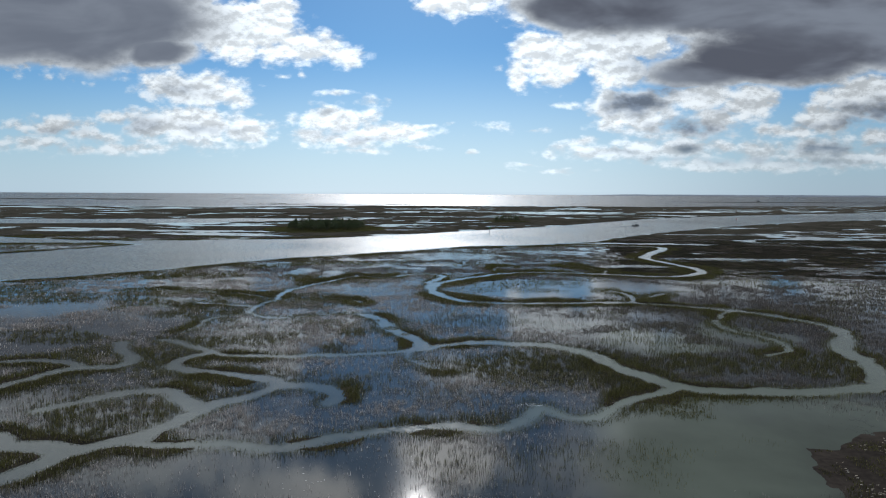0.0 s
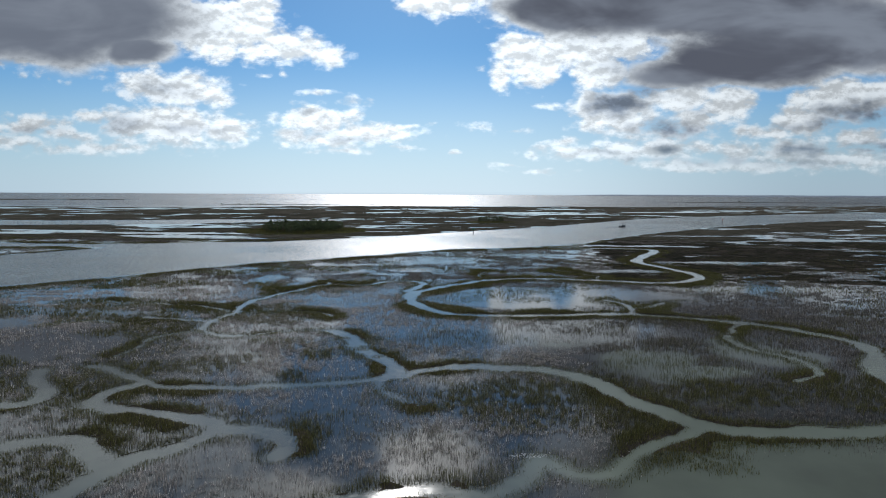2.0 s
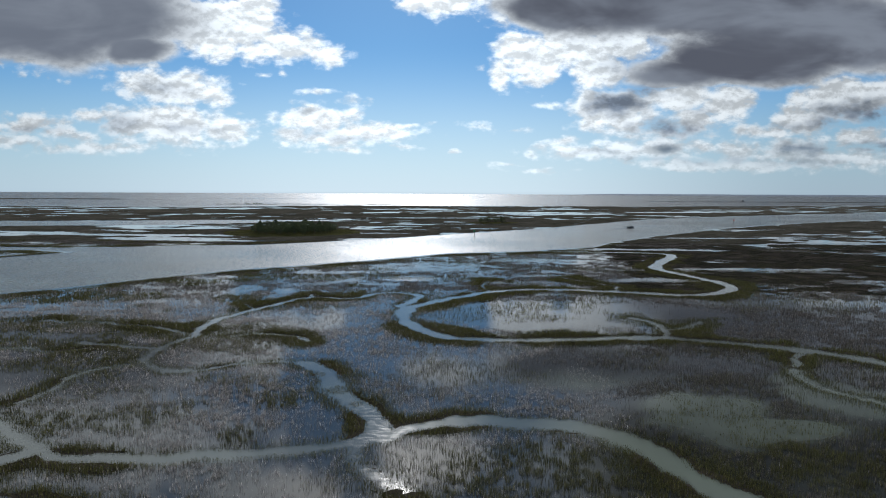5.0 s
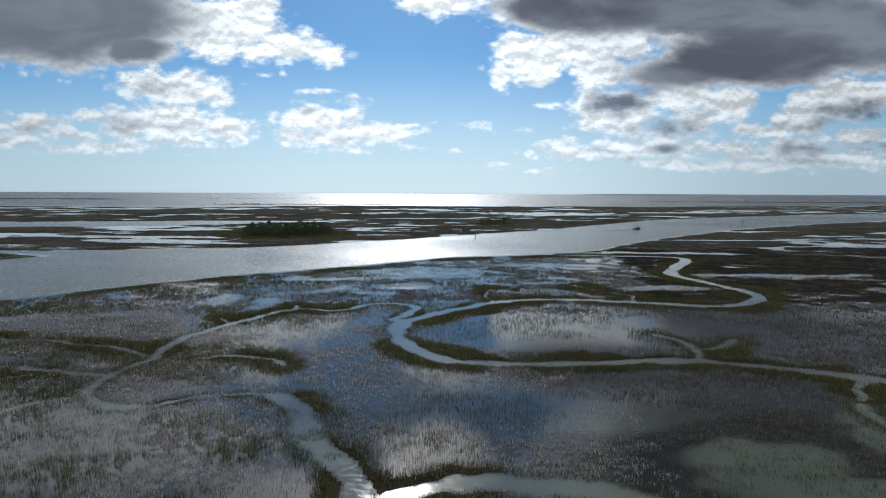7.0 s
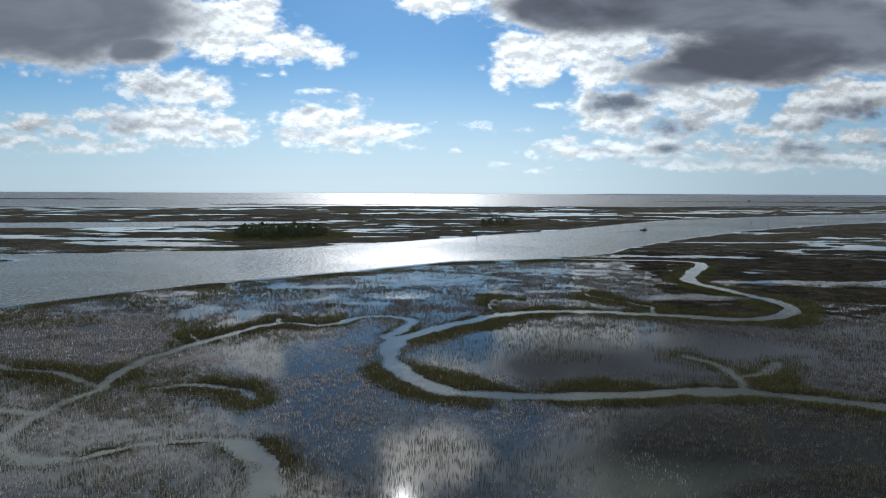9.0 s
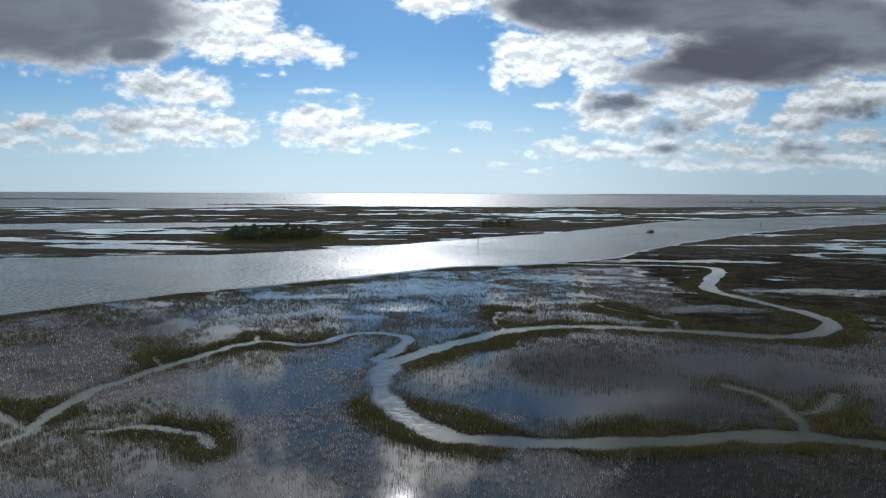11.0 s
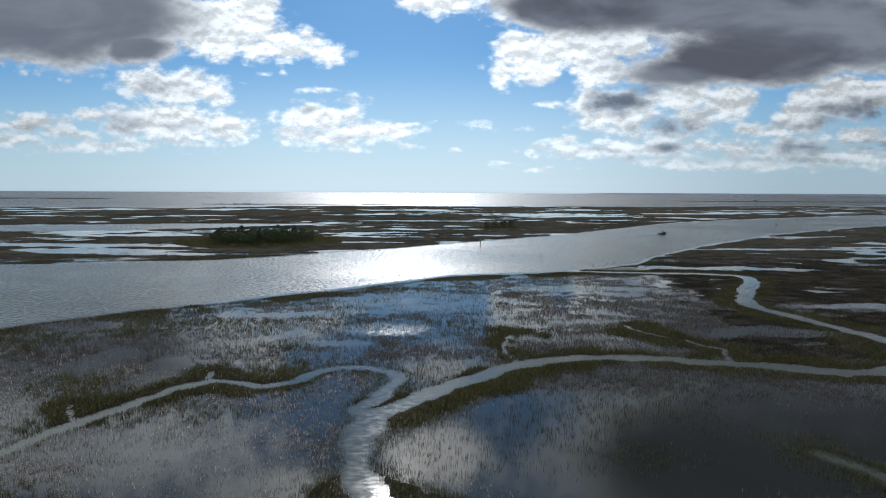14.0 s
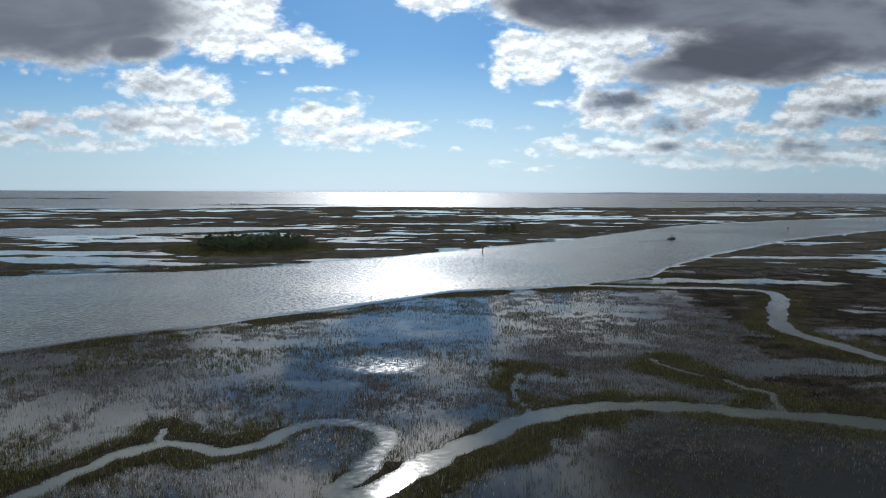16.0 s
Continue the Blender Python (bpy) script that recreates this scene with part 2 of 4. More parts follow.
# the haze is palest under the sun
mist = N.mix(N.step(u, -0.75, -0.15), (0.49, 0.62, 0.73), (0.66, 0.80, 0.92))
mist = N.mix(N.step(u, 0.05, 0.65), mist, (0.37, 0.475, 0.575))
clear = N.mix(N.math("MULTIPLY", haze, 0.9), clear, mist)
thin = N.step(v, 0.0, 0.11, 0.55, 1.0)
whole = N.mix(N.math("MULTIPLY", cover, thin), clear, puffs)
whole = N.mix(veil, whole, (2.3, 2.3, 2.25))
low = N.step(wz, -0.02, 0.0)
whole = N.mix(low, (0.13, 0.155, 0.20), whole)
up = N.vec("SCALE", whole)
up.node.inputs["Scale"].default_value = 1 / SKY_STRENGTH
nt.links.new(up, bg.inputs[0])
bg.inputs[1].default_value = SKY_STRENGTH

sun = new("sun", bpy.data.lights.new("sun", "SUN"))
sun.data.energy = 3.7
sun.data.angle = radians(0.5)
sun.data.color = (1.0, 0.97, 0.93)
sun.matrix_world = look(tuple(sun_way * 100), (0, 0, 0))


# ---- materials ----
def material(name, rough=0.8, spec=0.3):
    m = bpy.data.materials.new(name)
    m.use_nodes = True
    b = m.node_tree.nodes["Principled BSDF"]
    b.inputs["Roughness"].default_value = rough
    b.inputs["Specular IOR Level"].default_value = spec
    return m, b, Nodes(m.node_tree)


def mottled(name, dark, light, scale, rough=0.8, bump=0.0, spec=0.3, fine=9.0):
    """A plain surface with stains at two scales and fine relief."""
    m, b, n = material(name, rough, spec)
    at = n.node("ShaderNodeTexCoord").outputs["Object"]
    big, small = n.noise(at, scale, 4.0), n.noise(at, scale * fine, 5.0)
    f = n.math("ADD", n.math("MULTIPLY", big.outputs[0], 0.6), n.math("MULTIPLY", small.outputs[0], 0.4))
    n.put(b, "Base Color", n.mix(n.step(f, 0.36, 0.64), dark, light))
    if bump:
        k = n.node("ShaderNodeBump")
        k.inputs["Strength"].default_value = bump
        n.put(k, "Height", small.outputs[0])
        n.put(b, "Normal", k.outputs[0])
    return m


def water_material():
    m, b, n = material("tidal_water", 0.05, 0.5)
    b.inputs["IOR"].default_value = 1.33
    at = n.node("ShaderNodeNewGeometry").outputs["Position"]
    chop, silt = n.node("ShaderNodeAttribute"), n.node("ShaderNodeAttribute")
    chop.attribute_name, silt.attribute_name = "chop", "silt"
    c = chop.outputs["Fac"]
    cloudy = n.math("ADD", silt.outputs["Fac"], n.step(n.noise(at, 0.05, 5.0).outputs[0], 0.3, 0.7, -0.22, 0.12), clamp=True)
    n.put(b, "Base Color", n.mix(cloudy, (0.017, 0.019, 0.018), (0.098, 0.114, 0.092)))
    long_waves = n.noise(n.vec("MULTIPLY", at, (0.6, 1.0, 0.5)), 1.3, 3.0, 0.6).outputs[0]
    ripples = n.noise(n.vec("MULTIPLY", at, (0.9, 1.6, 1.0)), 1.6, 3.0, 0.6).outputs[0]
    gust = n.step(n.noise(n.vec("MULTIPLY", at, (0.6, 1.0, 1.0)), 0.013, 4.0).outputs[0], 0.35, 0.65, 0.7, 1.0)
    k = n.node("ShaderNodeBump")
    k.inputs["Distance"].default_value = 0.4
    n.put(k, "Strength", n.math("MULTIPLY", n.math("ADD", n.math("MULTIPLY", c, 0.35), 0.017), gust))
    dimples = n.noise(n.vec("MULTIPLY", at, (1.0, 1.3, 1.0)), 5.0, 2.0, 0.5).outputs[0]
    swell = n.math("ADD", long_waves, n.math("MULTIPLY", ripples, 0.35))
    n.put(k, "Height", n.mix(n.step(c, 0.22, 0.5), n.math("ADD", n.math("MULTIPLY", ripples, 0.2), n.math("MULTIPLY", dimples, 0.28)), swell))
    n.put(b, "Normal", k.outputs[0])
    n.put(b, "Roughness", n.math("ADD", 0.06, n.math("MULTIPLY", c, n.math("MULTIPLY", gust, n.step(n.noise(n.vec("MULTIPLY", at, (0.7, 1.3, 1.0)), 1.0, 2.0).outputs[0], 0.36, 0.64, 0.10, 0.41)))))
    return m


def ground_material():
    """Wet dark mud, and the matted dead grass that covers the firmer flats."""
    m, b, n = material("marsh_mud", 0.95, 0.0)
    at = n.node("ShaderNodeTexCoord").outputs["Object"]
    turf = n.node("ShaderNodeAttribute")
    turf.attribute_name = "turf"
    big, small = n.noise(at, 0.12, 4.0).outputs[0], n.noise(at, 1.1, 5.0).outputs[0]
    broad = n.noise(at, 0.02, 4.0).outputs[0]
    f = n.math("ADD", n.math("MULTIPLY", big, 0.6), n.math("MULTIPLY", small, 0.4))
    mud = n.mix(n.step(f, 0.36, 0.64), (0.019, 0.0165, 0.0145), (0.040, 0.034, 0.029))
    mat = n.mix(n.step(n.math("ADD", n.math("MULTIPLY", f, 0.6), n.math("MULTIPLY", broad, 0.4)), 0.40, 0.60), (0.030, 0.028, 0.022), (0.070, 0.064, 0.052))
    n.put(b, "Base Color", n.mix(turf.outputs["Fac"], mud, mat))
    k = n.node("ShaderNodeBump")
    k.inputs["Strength"].default_value = 0.5
    n.put(k, "Height", small)
    n.put(b, "Normal", k.outputs[0])
    return m


def blade_material(name, dark, light, tip, through_light=0.25):
    m, b, n = material(name, 0.75, 0.03)
    isl = n.node("ShaderNodeNewGeometry")
    patch = n.noise(isl.outputs["Position"], 0.06, 4.0).outputs[0]
    f = n.math("ADD", n.math("MULTIPLY", isl.outputs["Random Per Island"], 0.55), n.math("MULTIPLY", patch, 0.6))
    col = n.mix(n.step(f, 0.2, 0.95), dark, light)
    col = n.mix(n.step(isl.outputs["Random Per Island"], 0.84, 1.0), col, tip)
    n.put(b, "Base Color", col)
    tr = n.node("ShaderNodeBsdfTranslucent")
    n.put(tr, "Color", col)
    mx = n.node("ShaderNodeMixShader")
    mx.inputs[0].default_value = through_light
    n.t.links.new(b.outputs[0], mx.inputs[1])
    n.t.links.new(tr.outputs[0], mx.inputs[2])
    n.t.links.new(mx.outputs[0], n.t.nodes["Material Output"].inputs[0])
    return m


WATER = water_material()
MUD = ground_material()
GRASS_BROWN = blade_material("cordgrass_winter", (0.052, 0.047, 0.042), (0.150, 0.135, 0.123), (0.33, 0.30, 0.28), 0.30)
GRASS_STRAW = blade_material("cordgrass_straw", (0.095, 0.088, 0.084), (0.340, 0.316, 0.300), (0.66, 0.62, 0.59), 0.46)
GRASS_OLIVE = blade_material("cordgrass_bank", (0.038, 0.038, 0.014), (0.106, 0.103, 0.037), (0.20, 0.18, 0.08), 0.24)
GRASS_DARK = blade_material("meadow_grass", (0.020, 0.0215, 0.015), (0.048, 0.048, 0.032), (0.095, 0.09, 0.064), 0.15)
NEEDLES = blade_material("cedar_needles", (0.036, 0.050, 0.026), (0.095, 0.115, 0.058), (0.17, 0.19, 0.10))
BARK = mottled("bark", (0.05, 0.04, 0.03), (0.12, 0.10, 0.08), 2.0, 0.9, 0.6)
FOAM = mottled("foam", (0.55, 0.56, 0.54), (0.8, 0.8, 0.78), 4.0, 0.6)
CLAPBOARD = mottled("clapboard", (0.10, 0.095, 0.09), (0.16, 0.15, 0.14), 0.8, 0.8)
WRACK = mottled("wrack", (0.20, 0.17, 0.12), (0.42, 0.38, 0.31), 3.0, 0.9)
# the haze of distance is put into this colour as blue-grey
HAZED_COAST = mottled("far_coast_hazed", (0.10, 0.13, 0.17), (0.14, 0.17, 0.21), 0.004, 0.9)
HULL = mottled("gelcoat", (0.05, 0.055, 0.065), (0.09, 0.095, 0.105), 1.0, 0.4, 0.0, 0.4)
DARK = mottled("dark_canvas", (0.02, 0.022, 0.025), (0.045, 0.047, 0.05), 2.0, 0.7)
METAL = mottled("aluminium", (0.35, 0.36, 0.37), (0.5, 0.5, 0.5), 3.0, 0.35)
PILING = mottled("creosote_pile", (0.035, 0.03, 0.025), (0.09, 0.075, 0.06), 2.0, 0.85, 0.4)
GREEN_BOARD = mottled("green_daymark", (0.01, 0.12, 0.06), (0.02, 0.18, 0.09), 3.0, 0.5)
RED_BOARD = mottled("red_daymark", (0.30, 0.03, 0.02), (0.45, 0.05, 0.03), 3.0, 0.5)

# ---- plan of the marsh ----
rng = np.random.default_rng(7)
TABLE = rng.random((257, 257))


def value_noise(x, y):
    xi, yi = np.floor(x).astype(int), np.floor(y).astype(int)
    fx, fy = x - xi, y - yi
    fx, fy = fx * fx * (3 - 2 * fx), fy * fy * (3 - 2 * fy)
    a, b = xi % 256, yi % 256
    c, d = (xi + 1) % 256, (yi + 1) % 256
    return (TABLE[a, b] * (1 - fx) + TABLE[c, b] * fx) * (1 - fy) + (TABLE[a, d] * (1 - fx) + TABLE[c, d] * fx) * fy


def fbm(x, y, octaves=4):
    s, amp, tot = 0, 1.0, 0.0
    for k in range(octaves):
        s = s + amp * value_noise(x + 17.3 * k, y - 9.1 * k)
        tot += amp
        amp *= 0.5
        x, y = x * 2.03, y * 2.03
    return s / tot


def ramp(v, lo, hi):
    t = np.clip((v - lo) / (hi - lo), 0, 1)
    return t * t * (3 - 2 * t)


# creeks: width, then the points they run through
CREEKS = []


def creek(width, pts, tail=1.0):
    """tail: the width at the last point, as a share."""
    CREEKS.append((width, pts, tail))


creek(5.2, [(40, 369), (47, 366), (67, 363), (87, 361), (106, 358), (115, 352), (113, 341), (102, 322), (93, 306), (89, 294), (90, 284), (93, 276), (96, 262), (98, 252), (96, 243), (88, 234), (80, 230), (72, 230), (63, 233), (52, 236), (40, 238), (28, 238), (15, 233), (8, 226), (1, 219), (-5, 212), (-8.5, 206), (-9.5, 200), (-9, 194), (-6, 184), (-2, 177), (3, 173.5), (10, 171.5), (20, 171.5), (30, 172.5)], 0.64)
creek(3.4, [(30, 172.5), (40, 174), (49, 173.5), (60, 169.5), (73, 164), (83, 154), (88, 145), (86, 136), (79, 126), (76, 114), (73, 105), (67, 99), (60, 97), (51, 96), (42, 96), (36, 98), (32, 103), (28, 110), (25, 118), (19, 123.5), (10, 125.5), (2, 125.5)])
creek(1.9, [(2, 125.5), (-5, 122), (-8, 119), (-14, 117), (-23, 115), (-34, 113.5), (-45, 114), (-51, 117), (-57, 122), (-63, 125)])
creek(2.6, [(-10, 208), (-10.5, 211), (-8, 216), (-6.5, 221), (-7, 227), (-10, 230), (-14, 231.5), (-19, 230), (-22, 226), (-23.5, 222.5), (-28, 220.5), (-33, 222), (-37, 222.5), (-42, 218)])
creek(2.1, [(-42, 218), (-46, 210), (-49, 203), (-53, 193), (-55, 185), (-54.5, 177)])
creek(1.3, [(-54.5, 177), (-53.5, 173), (-54.5, 169), (-55.5, 162), (-55, 157), (-53, 153), (-50, 150), (-46, 148), (-43, 148), (-40, 150), (-37, 152.5), (-31, 154), (-26, 154), (-23, 151)])
creek(3.3, [(-24, 153), (-20, 148), (-17, 143), (-16.5, 138), (-12, 132), (-9, 127), (-7.5, 122.5)])
creek(1.3, [(-55, 164), (-64, 165), (-74, 168)])
creek(1.0, [(-46, 175), (-38, 175.5), (-31, 174), (-27, 169)])
creek(2.73, [(-49, 115.5), (-51.5, 110), (-51, 105.5), (-47, 103), (-41, 102), (-35, 100), (-30, 97), (-30, 94), (-33, 90), (-37, 86), (-39, 80), (-41, 75), (-44, 72), (-47, 69), (-49, 64), (-52, 57)])
creek(2.9, [(-30, 96.5), (-24, 96), (-20, 94), (-18.5, 91), (-20, 88)])
creek(2.55, [(-38, 84), (-42, 89), (-46, 92.5), (-51, 92), (-55, 89), (-60, 83)])
creek(1.7, [(-41, 73), (-34, 72), (-29, 72), (-23, 72), (-15, 75), (-9, 78), (-1, 80), (3, 79), (7, 80), (10, 84), (12, 87), (15, 84), (19, 83), (24, 88), (28, 92), (35, 97)])
creek(3.06, [(-46, 70), (-53, 71.5), (-64, 74)])
creek(2.73, [(-78, 86), (-73, 94), (-70, 101), (-66, 104), (-62, 105), (-60, 108), (-62, 112), (-67, 117), (-70, 122)])
creek(1.7, [(-7.5, 122), (-9.2, 118), (-9.2, 113), (-6, 108), (-2, 105)], 0.25)
creek(1.1, [(-75, 184), (-69, 183), (-63.8, 181.7), (-59, 178), (-54.4, 175.4)])
creek(1.0, [(-62, 132), (-61, 140), (-61.8, 145), (-58.8, 150.7), (-55, 152)])
creek(1.0, [(-95, 190), (-88, 187), (-82, 188), (-75, 184)])
creek(0.9, [(-69, 164), (-76, 160), (-84, 163), (-92, 160)])
creek(2.21, [(-88, 106), (-79, 108), (-74, 107.5), (-67, 105)])
creek(1.2, [(73, 163), (66, 156), (62, 146), (63, 140), (66, 135), (68, 130), (66, 122), (60, 118)])
creek(1.25, [(50, 174), (52, 181), (52, 190), (48, 196)])
creek(1.0, [(52, 181), (59, 185), (64, 191)])
creek(0.75, [(55.5, 236), (57, 241), (59, 245), (56, 249), (52, 255), (47, 261), (45, 268)])
creek(0.8, [(16, 234), (14, 241), (14, 248), (17, 258)])
creek(0.8, [(-38, 222), (-38, 225), (-39, 229)])
creek(0.8, [(-49, 205), (-52, 208), (-54, 212)])
# open pools in the grass: x, y, half sizes, share of the grass that is left
POOLS = [
    (25, 199, 25, 19, 0.05), (51, 200, 24, 16, 0.14), (3, 194, 8, 7, 0.35), (40, 75, 26, 15, 0.0), (20, 66, 15, 11, 0.04), (-22, 64, 15, 8, 0.22), (-9, 262, 11, 7, 0.02),
    (-26, 281, 9, 4, 0.1), (45, 322, 22, 9, 0.12), (-5, 298, 25, 17, 0.30), (-108, 156, 14, 10, 0.04), (-90, 172, 20, 5, 0.06), (-83, 126, 8, 8, 0.08),
    (98, 377, 48, 6, 0.05), (140, 292, 32, 7, 0.20), (186, 405, 7, 4, 0.0), (168, 438, 9, 4, 0.0),
]
POOLS += [
    (34, 271, 7, 2.5, 0.02), (46, 280, 8, 2.5, 0.02), (-20, 250, 8, 3, 0.05),
    (-40, 262, 14, 5, 0.12), (-62, 236, 6, 10, 0.25), (75, 260, 16, 6, 0.3), (105, 215, 28, 6, 0.25), (-72, 148, 10, 4, 0.15), (232, 352, 6, 4, 0.0),
    (-47, 235, 3.5, 6, 0.04), (-38, 258.5, 7, 4, 0.04), (-36, 278.5, 9, 2.5, 0.05), (-60, 263, 8, 1.8, 0.1), (23, 254, 7, 2.2, 0.05), (-98, 190, 8, 2, 0.05), (-94, 174, 10, 2.5, 0.05),
]
POOLS += [
    (20, 146, 22, 7, 0.35), (-25, 190, 14, 8, 0.5), (-84, 255, 12, 4, 0.2), (42, 124, 16, 4, 0.12), (62, 140, 7, 9, 0.25), (200, 462, 60, 7, 0.05), (260, 420, 70, 8, 0.08), (330, 480, 70, 9, 0.06),
]
POOLS += [
    (189, 412, 5, 4, 0.0), (207, 371, 5, 3, 0.0), (125.5, 318, 5, 2, 0.0), (193, 358, 3, 2, 0.0), (163, 443, 8, 3, 0.0), (158, 397, 6, 3, 0.0),
    (40, 131, 11, 5.5, 0.08), (65, 133, 9, 8, 0.15), (38, 125, 10, 7, 0.25),
    (-178, 438, 42, 13, 0.0), (-220, 468, 45, 10, 0.0), (-56, 498, 24, 7, 0.0), (-132, 424, 60, 5, 0.0), (150, 905, 90, 34, 0.0), (330, 990, 70, 18, 0.0), (-20, 760, 80, 12, 0.0),
]

# stands of olive green cordgrass on slightly higher ground: x, y, half sizes
STANDS = [
    (-137, 190, 11, 14), (-120, 173, 15, 10), (-57, 112, 8, 10), (-71, 113, 7, 6.5), (-48, 83, 10, 9), (-92, 186, 16, 7.5), (-76, 164, 8, 4.5),
    (-59, 158, 5.5, 7), (-54, 216, 8, 7.5), (-108, 220, 5, 9), (-23, 134, 3, 4), (-54, 123, 4.5, 5.5), (-26, 120, 3.5, 3), (-56, 117, 5, 4.5),
    (-59, 221, 6.5, 6.5), (-52, 203, 3, 3.5), (-69, 257, 3, 4), (-29, 245, 3, 4), (-28, 231, 7, 4), (31, 91, 6, 6.5), (48, 95, 12, 3), (28, 107, 10, 13),
    (13, 107, 12, 12), (47, 112, 13, 7), (66, 110, 8, 8),
]

CELL, X0, Y0, X1, Y1 = 0.5, -280.0, 30.0, 360.0, 480.0
shape = (int((X1 - X0) / CELL) + 1, int((Y1 - Y0) / CELL) + 1)
CREEK = np.full(shape, 14.0)
WIDE = 16.0


def smooth_line(pts, gap=0.5):
    """Points every half metre or so along a smooth line through pts."""
    p = np.array(pts, float)
    p = np.vstack([2 * p[0] - p[1], p, 2 * p[-1] - p[-2]])
    out = []
    for i in range(1, len(p) - 2):
        n = max(2, int(np.linalg.norm(p[i + 1] - p[i]) / gap))
        t = np.linspace(0, 1, n, endpoint=False)[:, None]
        a, b, c, d = p[i - 1], p[i], p[i + 1], p[i + 2]
        out.append(0.5 * (2 * b + (c - a) * t + (2 * a - 5 * b + 4 * c - d) * t**2 + (3 * b - a - 3 * c + d) * t**3))
    return np.vstack(out)


for width, pts, tail in CREEKS:
    line = smooth_line(pts)
    for k, (px, py) in enumerate(line):
        half = width / 2 * (1 + (tail - 1) * k / len(line)) * (0.62 + 0.45 * float(fbm(np.array(px / 8), np.array(py / 8), 2)) + 0.35 * float(value_noise(np.array(px * 0.7), np.array(py * 0.7))))
        i0, i1 = int((px - WIDE - X0) / CELL), int((px + WIDE - X0) / CELL)
        j0, j1 = int((py - WIDE - Y0) / CELL), int((py + WIDE - Y0) / CELL)
        i0, j0, i1, j1 = max(i0, 0), max(j0, 0), min(i1, shape[0]), min(j1, shape[1])
        if i0 >= i1 or j0 >= j1:
            continue
        gx = X0 + CELL * np.arange(i0, i1)[:, None] - px
        gy = Y0 + CELL * np.arange(j0, j1)[None, :] - py
        np.minimum(CREEK[i0:i1, j0:j1], np.hypot(gx, gy) - half, out=CREEK[i0:i1, j0:j1])


def creek_at(x, y):
    """Distance to the nearest creek's edge, negative in its water."""
    i, j = (x - X0) / CELL, (y - Y0) / CELL
    ok = (i >= 0) & (j >= 0) & (i < shape[0] - 1) & (j < shape[1] - 1)
    i, j = np.clip(i, 0, shape[0] - 2), np.clip(j, 0, shape[1] - 2)
    a, b = i.astype(int), j.astype(int)
    f, g = i - a, j - b
    d = (CREEK[a, b] * (1 - f) + CREEK[a + 1, b] * f) * (1 - g) + (CREEK[a, b + 1] * (1 - f) + CREEK[a + 1, b + 1] * f) * g
    return np.where(ok, d, 14.0)


# ragged banks: the edges wander by a metre or so, and crumble
gx, gy = np.meshgrid(X0 + CELL * np.arange(shape[0]), Y0 + CELL * np.arange(shape[1]), indexing="ij")
CREEK = creek_at(gx + 2.6 * (fbm(gx / 5.5, gy / 5.5, 3) - 0.5), gy + 2.6 * (fbm(gx / 5.5 + 31, gy / 5.5, 3) - 0.5)) + 0.7 * (fbm(gx / 1.9, gy / 1.9 + 5, 2) - 0.5)

NEAR_BANK = ([-900, -400, -161, -146, -117, -95, -79, -56, -35, -10, 5, 25, 46, 61, 86, 111, 155, 245, 383, 900, 5000],
             [-150, 60, 202, 211, 239, 267, 282, 298, 314, 335, 348, 354, 361, 373, 389, 426, 478, 572, 678, 980, 2600])
FAR_BANK = ([-900, -322, -267, -206, -139, -106, -74, -52, -24, 24, 88, 231, 401, 570, 900, 5000],
            [510, 404, 385, 373, 390, 399, 420, 443, 462, 511, 568, 744, 862, 955, 1110, 2700])
SEA_EDGE = ([-4000, -761, -440, -300, -156, 214, 600, 1021, 2000, 5000], [1350, 1193, 1135, 1300, 1330, 1320, 1420, 1563, 1900, 2800])


def land_at(x, y):
    """How far a place is inside the land, in metres (negative in river or sea), by the large shapes alone."""
    wig = 5 * (fbm(x / 22, y / 22, 3) - 0.5) * ramp(np.hypot(x, y), 50, 300)
    near = np.interp(x, *NEAR_BANK) - y + wig
    far = np.minimum(y - np.interp(x, *FAR_BANK) + wig, (np.interp(x, *SEA_EDGE) - y) * 0.5 + 60 * (fbm(x / 240, y / 60, 3) - 0.5))
    low = np.interp(x, [-900, -300, -227, -211, -199, -188], [-100, 225, 293, 312, 332, 348])
    high = np.interp(x, [-900, -300, -269, -214, -188], [480, 362, 352, 358, 349])
    tongue = np.where(x < -188, np.minimum(y - low, high - y), -9)
    d = np.maximum(np.maximum(near, far), tongue)
    mid = np.interp(x, [-600, -400, -244, -160, -94], [585, 605, 641, 670, 702])
    inlet = np.abs(y - mid) - np.interp(x, [-600, -244, -94, -86], [54, 47, 6, -30]) + 14 * (fbm(x / 60, y / 25, 3) - 0.5)
    d = np.minimum(d, np.where((y > 525) & (y < 780), inlet, 99))
    for cx, cy, rx, ry in ((-458, 1405, 85, 26), (-1350, 2050, 340, 120), (1100, 2050, 420, 60), (-700, 2350, 260, 22), (-240, 1450, 220, 30)):
        q = np.hypot((x - cx) / rx, (y - cy) / ry)
        d = np.maximum(d, (1 - q) * ry + 30 * (fbm(x / 120, y / 40, 3) - 0.5))
    return d


def pools_at(x, y):
    keep = np.ones_like(x)
    bend_x, bend_y = 9 * (fbm(x / 9, y / 9, 3) - 0.5), 7 * (fbm(x / 9 + 40, y / 9, 3) - 0.5)
    ragged = 1.5 * (fbm(x / 24, y / 7 + 11, 4) - 0.5) * ramp(y, 230, 300)
    for cx, cy, rx, ry, k in POOLS:
        q = np.hypot((x + bend_x - cx) / rx, (y + bend_y - cy) / ry) + ragged
        keep = np.minimum(keep, k + (1 - k) * ramp(q, 0.75, 1.25))
    return keep


